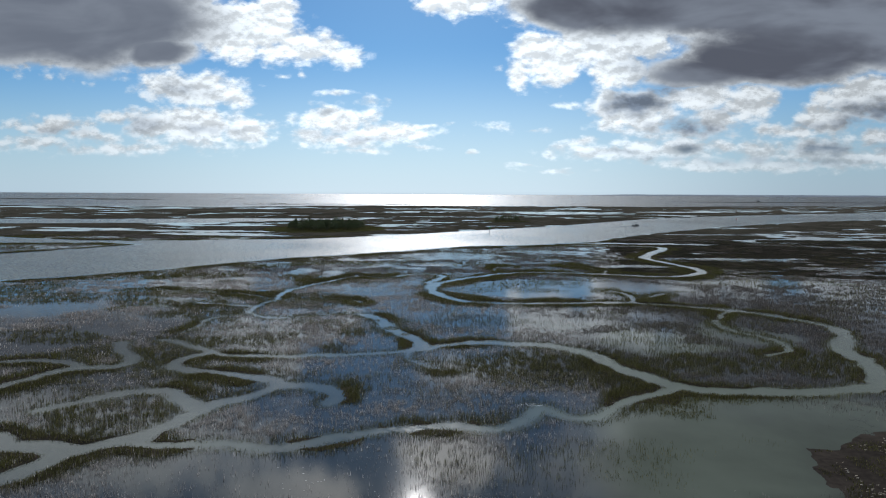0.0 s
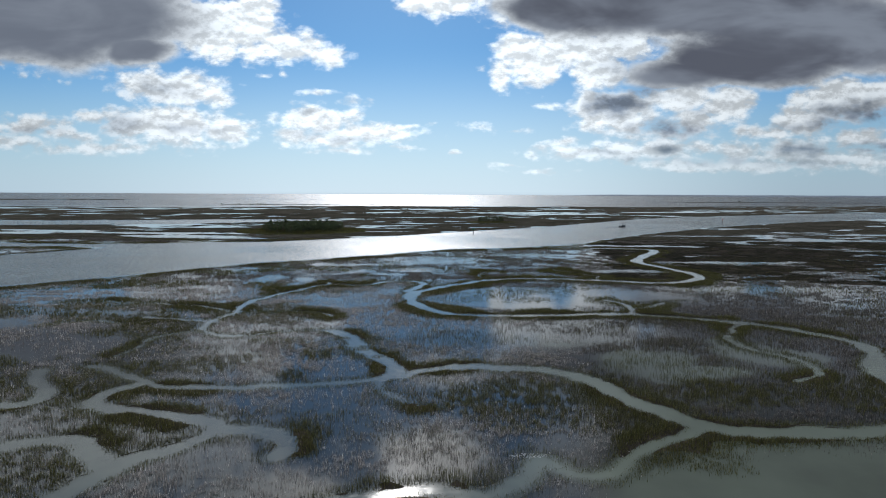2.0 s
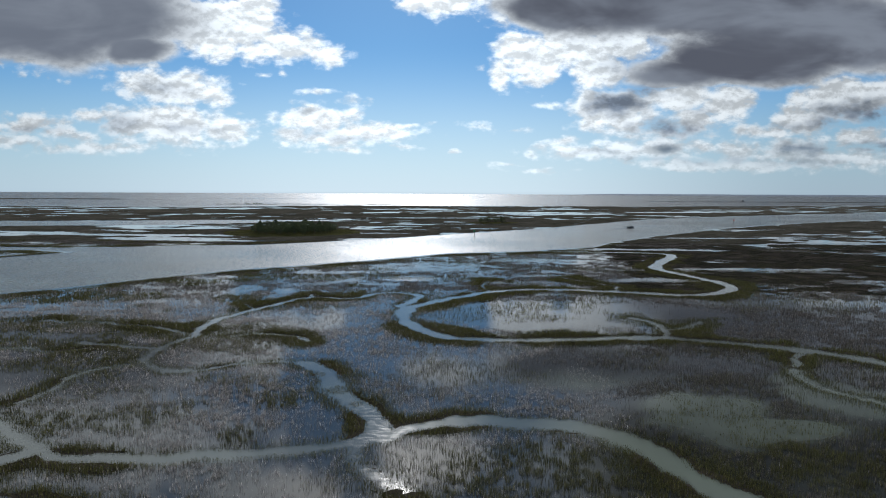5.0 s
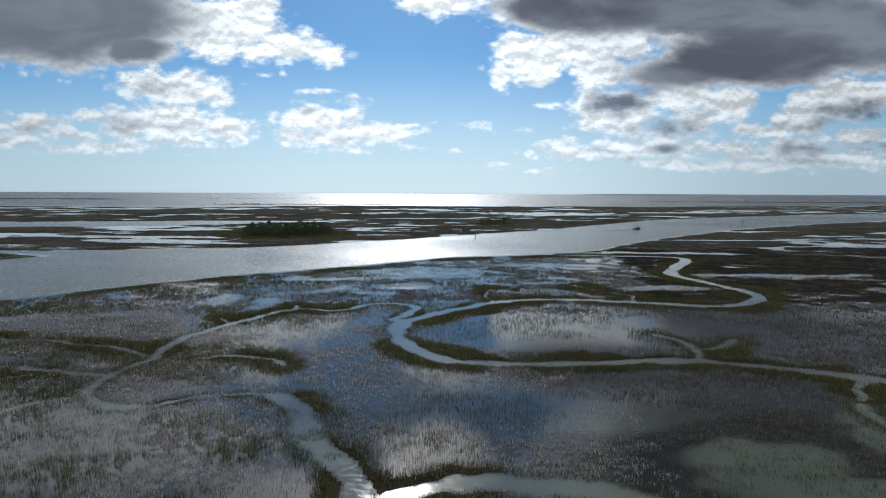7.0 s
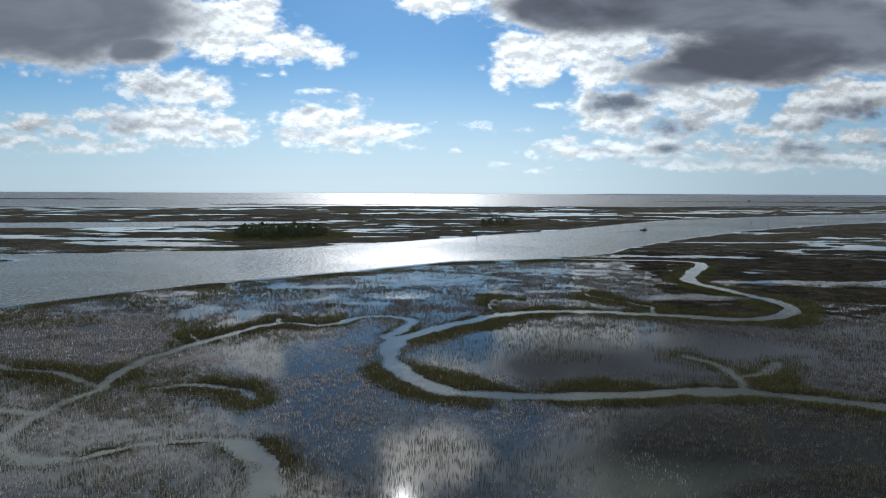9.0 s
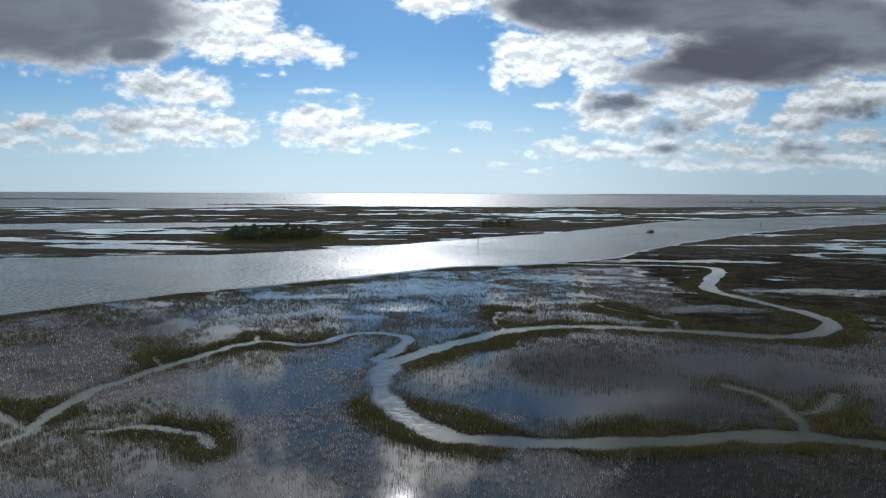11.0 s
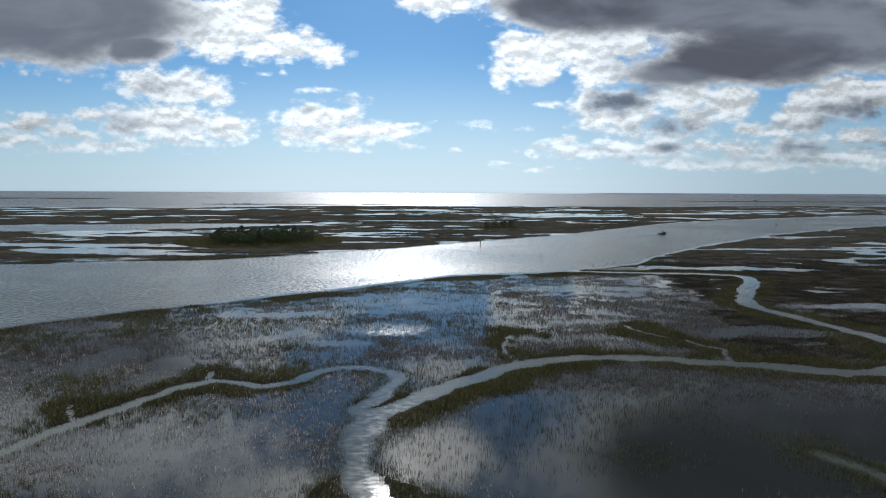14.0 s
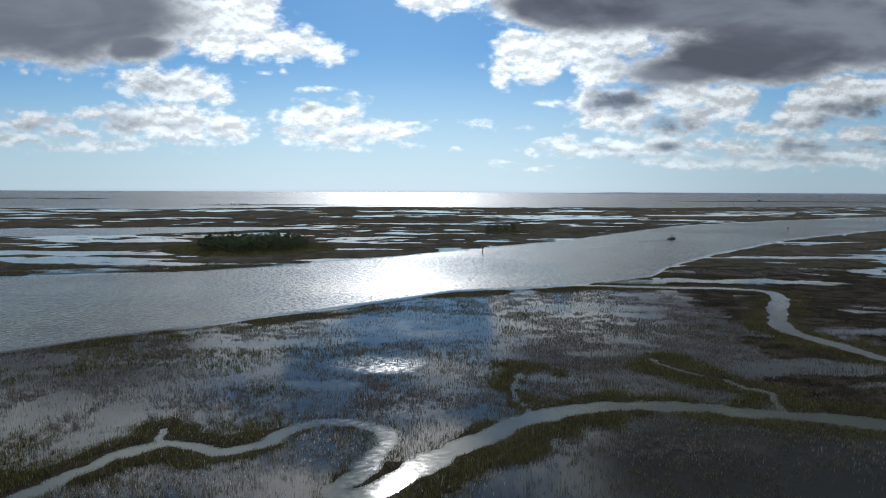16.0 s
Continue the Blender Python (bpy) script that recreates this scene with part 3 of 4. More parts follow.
def hammock_at(x, y):
    """Raised sandy ground under the trees."""
    a = 1 - np.hypot((x + 111) / 50, (y - 500) / 44)
    b = 1 - np.hypot((x - 50) / 26, (y - 648) / 16)
    far = 1 - np.hypot((x + 458) / 90, (y - 1405) / 30)
    a = np.maximum(a, np.maximum(far, 1 - np.hypot((x - 1100) / 400, (y - 2050) / 55)))
    c = 1 - np.hypot((x - 62) / 22, (y - 58) / 24) + 0.5 * (fbm(x / 6, y / 6, 3) - 0.5)
    return np.maximum(np.maximum(a, b), 0.3 * c)


def meadow_at(x, y):
    """Dense short grass on firmer ground east of the great bend."""
    m = ramp(x - 0.22 * y + 16 * (fbm(x / 30, y / 14, 3) - 0.5), -8, 20) * ramp(y, 212, 240)
    return m * ramp(0.55 * fbm(x / 60, y / 17 + 8, 4) + 0.45 * fbm(x / 13, y / 8 + 3, 4), 0.38, 0.52)


def fringe_at(x, y):
    """Width of the green fringe along the creeks."""
    wide = 0.7 + (2.4 + 1.4 * ramp(y, 150, 190)) * ramp(fbm(x / 14 + 3, y / 14, 3), 0.40, 0.64) + 3.0 * np.exp(-((x - 37) ** 2 + (y - 90) ** 2) / 150)
    return wide + 3.2 * ramp(x - 0.1 * y, -32, -10) * ramp(y, 165, 185) * ramp(-y, -380, -350) * ramp(fbm(x / 9, y / 9 + 7, 2), 0.3, 0.5)


def height_at(x, y):
    d, c = land_at(x, y), creek_at(x, y)
    blend = ramp(y, 640, 900)
    wx, wy = x + 70 * (fbm(x / 90, y / 60, 2) - 0.5), y + 26 * (fbm(x / 60 + 9, y / 60, 3) - 0.5)
    streak = fbm(wx / 70, wy / 17, 4) * (1 - blend) + fbm(wx / 190, wy / 46, 4) * blend
    far = ramp(y, 330, 480)
    top = -0.09 + 0.16 * (fbm(x / 19, y / 14, 4) - 0.5) + 0.15 * ramp(fringe_at(x, y) - c, -0.6, 1.6) * (0.6 + 0.8 * fbm(x / 2.5, y / 2.5, 2))
    # a low levee along the river
    top = top + 0.22 * ramp(-d, -15, -4) * ramp(fbm(x / 15, y / 9, 3), 0.36, 0.52)
    streak = 0.45 * streak + 0.55 * fbm(x / 48 + 7, y / 34, 4) + 0.30 * (fbm(x / 17, y / 8, 4) - 0.5)
    flats = 0.62 * ramp(streak, 0.36, 0.50) - 0.27 + 0.6 * (fbm(x / 14, y / 7, 4) - 0.5) + 0.35 * (fbm(x / 6, y / 4 + 3, 2) - 0.5)
    h = np.maximum(top, 0.22 * meadow_at(x, y) - 0.1 + 0.12 * (fbm(x / 6, y / 4, 3) - 0.5)) * (1 - far) + flats * far
    h = np.where(y < 330, h - 0.25 * (1 - pools_at(x, y)), h - 0.9 * (1 - pools_at(x, y)))
    h = np.maximum(h, 0.9 * np.minimum(hammock_at(x, y) * 2.5, 0.6))
    h = np.minimum(h, -0.05 + 0.3 * d)
    h = np.minimum(h, 0.30 * (c - 0.12))
    return np.maximum(h, -1.2)


def bowl(x, y):
    """The far sea lifts a little, to meet the horizon."""
    return 7.0 * ramp(np.hypot(x, y - 70), 2500, 5200)


def spread(lo, a, b, hi, gap, grow):
    """Places from lo to hi: even between a and b, ever wider outside."""
    mid = list(np.arange(a, b, gap))
    out, s = [], gap
    while (mid[-1] if not out else out[-1]) < hi:
        s *= 1 + grow
        out.append((mid[-1] if not out else out[-1]) + s)
    back, s = [], gap
    while (mid[0] if not back else back[-1]) > lo:
        s *= 1 + grow
        back.append((mid[0] if not back else back[-1]) - s)
    return np.array(back[::-1] + mid + out)


def sheet(name, xs, ys, zs, mat):
    nx, ny = len(xs), len(ys)
    gx, gy = np.meshgrid(xs, ys, indexing="ij")
    co = np.stack([gx, gy, zs(gx, gy)], -1).reshape(-1, 3)
    i, j = np.meshgrid(np.arange(nx - 1), np.arange(ny - 1), indexing="ij")
    a = (i * ny + j).ravel()
    quads = np.stack([a, a + ny, a + ny + 1, a + 1], 1)
    me = bpy.data.meshes.new(name)
    me.vertices.add(len(co))
    me.vertices.foreach_set("co", co.astype(np.float32).ravel())
    me.loops.add(quads.size)
    me.loops.foreach_set("vertex_index", quads.astype(np.int32).ravel())
    me.polygons.add(len(quads))
    me.polygons.foreach_set("loop_start", np.arange(0, quads.size, 4, dtype=np.int32))
    me.update(calc_edges=True)
    me.polygons.foreach_set("use_smooth", np.ones(len(quads), bool))
    me.materials.append(mat)
    return new(name, me), co


# ---- ground and water ----
gxs, gys = spread(-5000, -100, 110, 5000, 0.75, 0.026), spread(-300, 55, 275, 5050, 0.7, 0.014)
ground, gco = sheet("ground", gxs, gys, lambda x, y: height_at(x, y) + bowl(x, y) - 3 * ramp(np.hypot(x, y), 2600, 3000), MUD)
tagged(ground, "dark brown tidal mud of the marsh, mostly under water", "ground", kind="structure")
turf = ramp(gco[:, 1], 380, 430) * ramp(gco[:, 2], 0.0, 0.10)
ground.data.attributes.new("turf", "FLOAT", "POINT").data.foreach_set("value", turf.astype(np.float32))
wxs, wys = spread(-5000, -110, 120, 5000, 1.2, 0.05), spread(-300, 46, 300, 5050, 1.2, 0.04)
water, wco = sheet("water", wxs, wys, bowl, WATER)
tagged(water, "grey-green tidal water of river, creeks and flooded marsh", "water", kind="structure")
wl = land_at(wco[:, 0], wco[:, 1])
wc = creek_at(wco[:, 0], wco[:, 1])
chop = np.where(wl < 0, ramp(-wl, 1, 6), 0.0) + np.where(wl >= 0, 0.16 * ramp(-wc, -1.0, 0.8), 0.0)
muddy = np.hypot((wco[:, 0] - 46) / 26, (wco[:, 1] - 83) / 14) + 0.5 * (fbm(wco[:, 0] / 9, wco[:, 1] / 7, 3) - 0.5)
turbid = 0.45 + 0.6 * ramp(wco[:, 0] - 0.2 * wco[:, 1], -22, 8) * ramp(-wco[:, 1], -175, -130)
silt = np.maximum(turbid * ramp(-wc, -1.5, 0.3) * (wl > 0), 0.36 * ramp(-wl, 0, 12) * ramp(-wco[:, 1], -1500, -1000))
silt = np.maximum(silt, 0.72 * ramp(-muddy, -1.15, -0.7))
silt = np.maximum(silt, 0.75 * (1 - pools_at(wco[:, 0], wco[:, 1])) * ramp(wco[:, 0], 8, 22) * ramp(-wco[:, 1], -158, -140) * (wl > 0))
# wind ruffles the open pools
chop = chop + np.where(wl > 0, (0.2 + 0.22 * np.exp(-((wco[:, 0] + 9) ** 2 / 150 + (wco[:, 1] - 262) ** 2 / 60))) * ramp(0.5 - pools_at(wco[:, 0], wco[:, 1]), 0.0, 0.4) * np.maximum(ramp(wco[:, 1], 225, 245), 0.45 * ramp(-wco[:, 0], 30, 60)), 0.0)
chop = chop + 0.5 * ramp(wco[:, 1], 1000, 1500)
chop = chop + np.where(wl > 4, 0.11 * ramp(fbm(wco[:, 0] / 12, wco[:, 1] / 7 + 50, 3), 0.50, 0.60) * ramp(wco[:, 1], 210, 245), 0.0)
for name, values in (("chop", chop), ("silt", silt)):
    att = water.data.attributes.new(name, "FLOAT", "POINT")
    att.data.foreach_set("value", values.astype(np.float32))


# ---- grass ----
def blades(name, x, y, z, h, w, lean, mat, label):
    """Upright tapering blades, one triangle each, bent off plumb by lean."""
    n = len(x)
    a, b = rng.random(n) * math.tau, rng.random(n) * math.tau
    co = np.zeros((n, 3, 3), np.float32)
    dx, dy = np.cos(a) * w / 2, np.sin(a) * w / 2
    co[:, 0] = np.stack([x - dx, y - dy, z - 0.05], 1)
    co[:, 1] = np.stack([x + dx, y + dy, z - 0.05], 1)
    co[:, 2] = np.stack([x + np.cos(b) * lean * h, y + np.sin(b) * lean * h, z + h], 1)
    me = bpy.data.meshes.new(name)
    me.vertices.add(3 * n)
    me.vertices.foreach_set("co", co.ravel())
    me.loops.add(3 * n)
    me.loops.foreach_set("vertex_index", np.arange(3 * n, dtype=np.int32))
    me.polygons.add(n)
    me.polygons.foreach_set("loop_start", np.arange(0, 3 * n, 3, dtype=np.int32))
    me.update(calc_edges=True)
    me.materials.append(mat)
    return tagged(new(name, me), label, "grass", kind="stuff")


def scatter(lam0, fall, y_lo, y_hi):
    """Random places in the marsh, thinner with the distance from the flight line."""
    total = int(lam0 * (y_hi - y_lo) * 1400)
    total = min(total, 30_000_000)
    xs, ys = [], []
    for part_lo in np.arange(y_lo, y_hi, 30.0):
        part_hi = min(part_lo + 30.0, y_hi)
        half = 0.78 * part_hi + 20
        d0 = max(60.0, part_lo - 141)
        peak = lam0 * (60 / d0) ** fall
        m = int(peak * (part_hi - part_lo) * 2 * half)
        x = rng.uniform(-half, half, m)
        y = rng.uniform(part_lo, part_hi, m)
        d = np.maximum(np.maximum(60.0, np.abs(x) / 0.74), y - 141)
        keep = (rng.random(m) < (d0 / d) ** fall) & (np.abs(x) < 0.78 * y + 15)
        xs.append(x[keep])
        ys.append(y[keep])
    x, y = np.concatenate(xs), np.concatenate(ys)
    return x, y, np.maximum(np.maximum(60.0, np.abs(x) / 0.74), y - 141)


class Chart:
    """A field worked out once on a one metre grid, then read between its points."""

    def __init__(self, fn, x0=-330.0, x1=345.0, y0=30.0, y1=425.0):
        self.x0, self.y0 = x0, y0
        x, y = np.meshgrid(np.arange(x0, x1), np.arange(y0, y1), indexing="ij")
        self.v = fn(x, y).astype(np.float32)

    def at(self, x, y):
        i, j = np.clip(x - self.x0, 0, self.v.shape[0] - 2), np.clip(y - self.y0, 0, self.v.shape[1] - 2)
        a, b = i.astype(int), j.astype(int)
        f, g = i - a, j - b
        v = self.v
        return (v[a, b] * (1 - f) + v[a + 1, b] * f) * (1 - g) + (v[a, b + 1] * (1 - f) + v[a + 1, b + 1] * f) * g


def sward(x, y):
    dens = 0.25 + 0.45 * ramp(fbm(x / 16, y / 11, 4), 0.38, 0.64)
    dens = dens * (0.58 + 0.68 * ramp(fbm(x / 8 + 20, y / 5, 4), 0.38, 0.58))
    return np.maximum(dens, 0.85 * meadow_at(x, y)) * pools_at(x, y) ** 1.8


SWARD, LAND, MEADOW, HEIGHT = Chart(sward), Chart(land_at), Chart(meadow_at), Chart(height_at)
FRINGE, KEEP = Chart(fringe_at), Chart(pools_at)


def stands_at(x, y):
    """Where the olive stands are, with frayed edges."""
    bx, by, best = x + 7 * (fbm(x / 7, y / 7 + 60, 3) - 0.5), y + 7 * (fbm(x / 7 + 60, y / 7, 3) - 0.5), np.zeros_like(x)
    for cx, cy, rx, ry in STANDS:
        best = np.maximum(best, ramp(-np.hypot((bx - cx) / rx, (by - cy) / ry), -1.25, -0.65))
    return best


GREEN = Chart(lambda x, y: 0.85 * stands_at(x, y) + ramp(fbm(x / 22 + 5, y / 14, 4), 0.50, 0.60) * (0.20 + 0.5 * ramp(-x, 10, 60)))
STATURE = Chart(lambda x, y: 0.7 + 0.6 * fbm(x / 8, y / 8, 2))

gx, gy, gd = scatter(76.0, 1.22, 46, 420)
land, crk = LAND.at(gx, gy), creek_at(gx, gy)
clump = fbm(gx / 0.9, gy / 0.9, 2)
# far off the grass reads as long low tufts with water between
tuft = fbm(gx / 4.5, gy / 2.6, 3)
farther = ramp(gd, 70, 170)
dens = SWARD.at(gx, gy) * (ramp(clump, 0.26, 0.66) * 1.25 * (1 - farther) + farther * 3.0 * ramp(tuft, 0.40, 0.53) * ramp(clump, 0.2, 0.5))
# a fringe of taller green grass along the creeks, wide in places and thin in others, and islets in the wide creek
islets = np.minimum(np.hypot(gx + 21, gy - 146.5) - 1.7, np.minimum(np.hypot(gx + 15.5, gy - 138.5) - 2.1, np.hypot(gx + 12, gy - 132) - 1.2))
crk = np.where(islets < 0, 0.6, crk)
bank = ramp(FRINGE.at(gx, gy) - crk, -1.8, 1.2) * (0.50 + 0.65 * clump) * np.where(crk > 2.0, 0.15 + 0.85 * KEEP.at(gx, gy), 1.0) + ramp(-land, -5, -2) + 0.7 * ramp(-land, -16, -4) * ramp(fbm(gx / 15, gy / 9, 3), 0.36, 0.52)
live = (crk > -0.45 + 1.2 * rng.random(len(gx))) & (land > 0.6)
is_bank = live & (rng.random(len(gx)) < np.clip(bank + GREEN.at(gx, gy) * ramp(clump, 0.3, 0.6), 0, 1) * 0.85)
firm = MEADOW.at(gx, gy) > 0.5
rest = live & ~is_bank & (rng.random(len(gx)) < dens)
is_meadow = rest & firm
bleached = (gx + 0.12 * (gy - 150) < 12 + 50 * (fbm(gx / 24, gy / 16 + 30, 3) - 0.5)) & (gy + 60 * (clump - 0.5) < 232)
is_marsh, is_straw = rest & ~firm & ~bleached, rest & ~firm & bleached


def lay(sel, name, mat, label, hh, ww, far=False):
    x, y, d = gx[sel], gy[sel], gd[sel]
    g = np.maximum(height_at(x, y) if far else HEIGHT.at(x, y), -0.1)
    n = len(x)
    h = hh * (0.55 + 0.6 * rng.random(n)) * STATURE.at(x, y) * (1 - 0.45 * MEADOW.at(x, y) * (y < 420)) * (1 - 0.28 * ramp(d, 90, 220))
    h = h * (1 - 0.3 * ramp(-LAND.at(x, y), -9, -3) * (y < 420)) * (0.52 + 0.48 * ramp(creek_at(x, y), 0.0, 2.2))
    w = ww * (d / 60) ** 0.8 * (0.6 + 0.8 * rng.random(n))
    return blades(name, x, y, g, h, w, 0.22 * rng.random(n), mat, label)


lay(is_marsh, "marsh_grass", GRASS_BROWN, "dry grey-brown cordgrass standing in shallow water", 0.62, 0.045)
lay(is_straw, "straw_grass", GRASS_STRAW, "bleached pale grey straw of cordgrass standing in shallow water", 0.62, 0.045)
lay(is_bank, "bank_grass", GRASS_OLIVE, "olive green cordgrass along the creek banks", 0.72, 0.05)

lay(is_meadow, "meadow_grass", GRASS_DARK, "dense dark olive brown grass of the firmer marsh meadow", 0.7, 0.05)

# the far flats across the river
gx, gy, gd = scatter(24.0, 1.75, 400, 900)
hh = height_at(gx, gy)
far_live = hh > 0.03
lay(far_live & (hammock_at(gx, gy) < 0.0), "far_marsh_grass", GRASS_DARK, "dark brown marsh grass on the flats across the river", 0.38, 0.07, True)

gx = np.concatenate([rng.uniform(-162, -60, 60000), rng.uniform(22, 78, 9000)])
gy = np.concatenate([rng.uniform(455, 545, 60000), rng.uniform(630, 666, 9000)])
gd = np.full(len(gx), 330.0)
lay(hammock_at(gx, gy) > 0.0, "island_grass", GRASS_OLIVE, "olive green grass skirting the tree islands", 0.6, 0.07, True)
gx = rng.uniform(36, 92, 75000)
gy = rng.uniform(36, 84, 75000)
gd = np.full(75000, 60.0)
tussock = (hammock_at(gx, gy) > 0.01) & (fbm(gx / 2.5, gy / 2.5, 3) + 0.5 * hammock_at(gx, gy) > 0.49)
lay(tussock, "shore_grass", GRASS_OLIVE, "low olive brown grass tussocks on the muddy shore", 0.30, 0.06)


# ---- things ----
def part(name, bm, mat, parent=None, label=""):
    me = bpy.data.meshes.new(name)
    bm.to_mesh(me)
    bm.free()
    me.materials.append(mat)
    ob = new(name, me)
    if parent is not None:
        ob.parent = parent
    if label:
        tagged(ob, label)
    return ob


def tube(bm, rings, sides=8):
    """Rings of (centre, radius) joined into a closed, tapering stem."""
    loops = []
    for k, (c, r) in enumerate(rings):
        c = Vector(c)
        d = (Vector(rings[min(k + 1, len(rings) - 1)][0]) - Vector(rings[max(k - 1, 0)][0])).normalized()
        a = d.orthogonal().normalized()
        b = d.cross(a)
        loops.append([bm.verts.new(c + r * (math.cos(q) * a + math.sin(q) * b)) for q in (math.tau * s / sides for s in range(sides))])
    for p, q in zip(loops, loops[1:]):
        for s in range(sides):
            bm.faces.new((p[s], p[(s + 1) % sides], q[(s + 1) % sides], q[s]))
    bm.faces.new(loops[0][::-1])
    bm.faces.new(loops[-1])


def box(bm, x0, x1, y0, y1, z0, z1, bevel=0.0):
    m = Matrix.Translation(((x0 + x1) / 2, (y0 + y1) / 2, (z0 + z1) / 2)) @ Matrix.Diagonal((x1 - x0, y1 - y0, z1 - z0, 1))
    made = bmesh.ops.create_cube(bm, size=1, matrix=m)
    if bevel:
        edges = {e for v in made["verts"] for e in v.link_edges}
        bmesh.ops.bevel(bm, geom=list(edges), offset=bevel, segments=2, affect="EDGES")


def tree(high, wide, pointed, seed, label):
    """A hammock tree: tapered trunk, limbs, and a ragged crown of leaf sprays."""
    r = random.Random(seed)
    top = tagged(new("tree"), label, "tree", "trees of the hammock")
    bm = bmesh.new()
    sway = r.uniform(-0.3, 0.3)
    tube(bm, [((0, 0, -0.3), 0.24), ((0.05, 0, high * 0.25), 0.19), ((sway, 0.1, high * 0.6), 0.12), ((sway * 1.4, 0.1, high * 0.92), 0.03)])
    clumps = []
    for k in range(26):
        f = 0.22 + 0.76 * (k + 0.5) / 26
        q = r.uniform(0, math.tau)
        reach = wide * (1.05 - f) ** 0.7 if pointed else wide * math.sqrt(max(0.05, 1 - (2 * f - 1.05) ** 2))
        reach *= r.uniform(0.45, 1.1)
        tip = Vector((math.cos(q) * reach, math.sin(q) * reach, high * min(f + r.uniform(-0.03, 0.05), 1.0)))
        clumps.append((tip, r.uniform(0.55, 1.0) * wide * 0.36))
        if k % 3 == 0:
            base = Vector((sway * f, 0, high * (f - 0.12)))
            tube(bm, [(base, 0.06), ((base + tip) / 2 + Vector((0, 0, -0.1)), 0.045), (tip, 0.015)], 5)
    part("trunk", bm, BARK, top)
    co, faces = [], []
    for c, rad in clumps:
        for _ in range(42):
            d = Vector((r.gauss(0, 1), r.gauss(0, 1), r.gauss(0, 0.75))).normalized() * rad * r.uniform(0.35, 1.05)
            p = c + d
            a = Vector((r.gauss(0, 1), r.gauss(0, 1), r.gauss(0, 1))).normalized()
            b = a.orthogonal().normalized()
            s = r.uniform(0.14, 0.34)
            n = len(co)
            co += [p - a * s, p + b * s * 0.6, p + a * s, p - b * s * 0.6]
            faces.append((n, n + 1, n + 2, n + 3))
    me = bpy.data.meshes.new("crown")
    me.from_pydata([tuple(v) for v in co], [], faces)
    me.materials.append(NEEDLES)
    new("crown", me).parent = top
    return top


def ground_z(x, y):
    return float(height_at(np.array([float(x)]), np.array([float(y)]))[0])


kinds = [
    tree(7.2, 2.9, False, 1, "rounded dark green cedar on the marsh island"),
    tree(8.2, 2.7, True, 2, "tall pointed dark green cedar on the marsh island"),
    tree(6.2, 3.3, False, 3, "low spreading dark green oak on the marsh island"),
    tree(8.0, 3.0, False, 4, "full dark green live oak on the marsh island"),
]
r = random.Random(11)
spots = []
while len(spots) < 74:
    x, y = r.uniform(-142, -78), r.uniform(470, 534)
    q = math.hypot((x + 110) / 30, (y - 499) / 28)
    if q < 1 and all(math.hypot(x - a, y - b) > 4.2 for a, b in spots):
        spots.append((x, y))
while len(spots) < 85:
    x, y = r.uniform(37, 64), r.uniform(641, 656)
    if all(math.hypot(x - a, y - b) > 3.0 for a, b in spots):
        spots.append((x, y))
spots += [(-462, 1402), (-436, 1404), (-428, 1400), (-420, 1406), (-412, 1403), (-404, 1405), (-500, 1404)]
used = set()
for x, y in spots:
    k = r.choice((0, 0, 1, 2, 2, 3, 3))
    small = 0.42 if y > 1000 else 0.72 if y > 600 else r.uniform(0.62, 1.08)
    broad = 2.0 if y > 1000 else 1.0
    here = pose(x, y, ground_z(x, y), 0, 0, r.uniform(0, 360))
    ob = kinds[k]
    if k in used:
        ob = copy_thing(kinds[k], here)
    else:
        ob.matrix_basis = here
        used.add(k)
    ob.scale = (small * broad * r.uniform(0.9, 1.15), small * broad * r.uniform(0.9, 1.15), small)


def channel_marker(x, y, board, colour, high):
    top = tagged(new("channel_marker"), f"weathered timber channel pile with a {colour} board, standing in the river", "marker", "channel markers")
    bm = bmesh.new()
    tube(bm, [((0, 0, -2.0), 0.24), ((0, 0, 0.6), 0.23), ((0.03, 0, high * 0.6), 0.21), ((0.05, 0, high), 0.19)], 12)
    part("pile", bm, PILING, top)
    for side in (-1, 1):
        bm = bmesh.new()
        box(bm, -0.55, 0.65, side * 0.24 - 0.02, side * 0.24 + 0.02, high - 1.35, high - 0.15, 0.012)
        part("board", bm, board, top, f"square {colour} daymark board")
    bm = bmesh.new()
    tube(bm, [((0.05, 0, high), 0.10), ((0.05, 0, high + 0.22), 0.10), ((0.05, 0, high + 0.34), 0.03)], 10)
    part("lantern", bm, METAL, top, "small grey lantern")
    top.matrix_basis = pose(x, y, 0, 0, 0, 12)
    return top


channel_marker(23, 470, GREEN_BOARD, "green", 4.6)
channel_marker(295, 660, RED_BOARD, "red", 4.2)


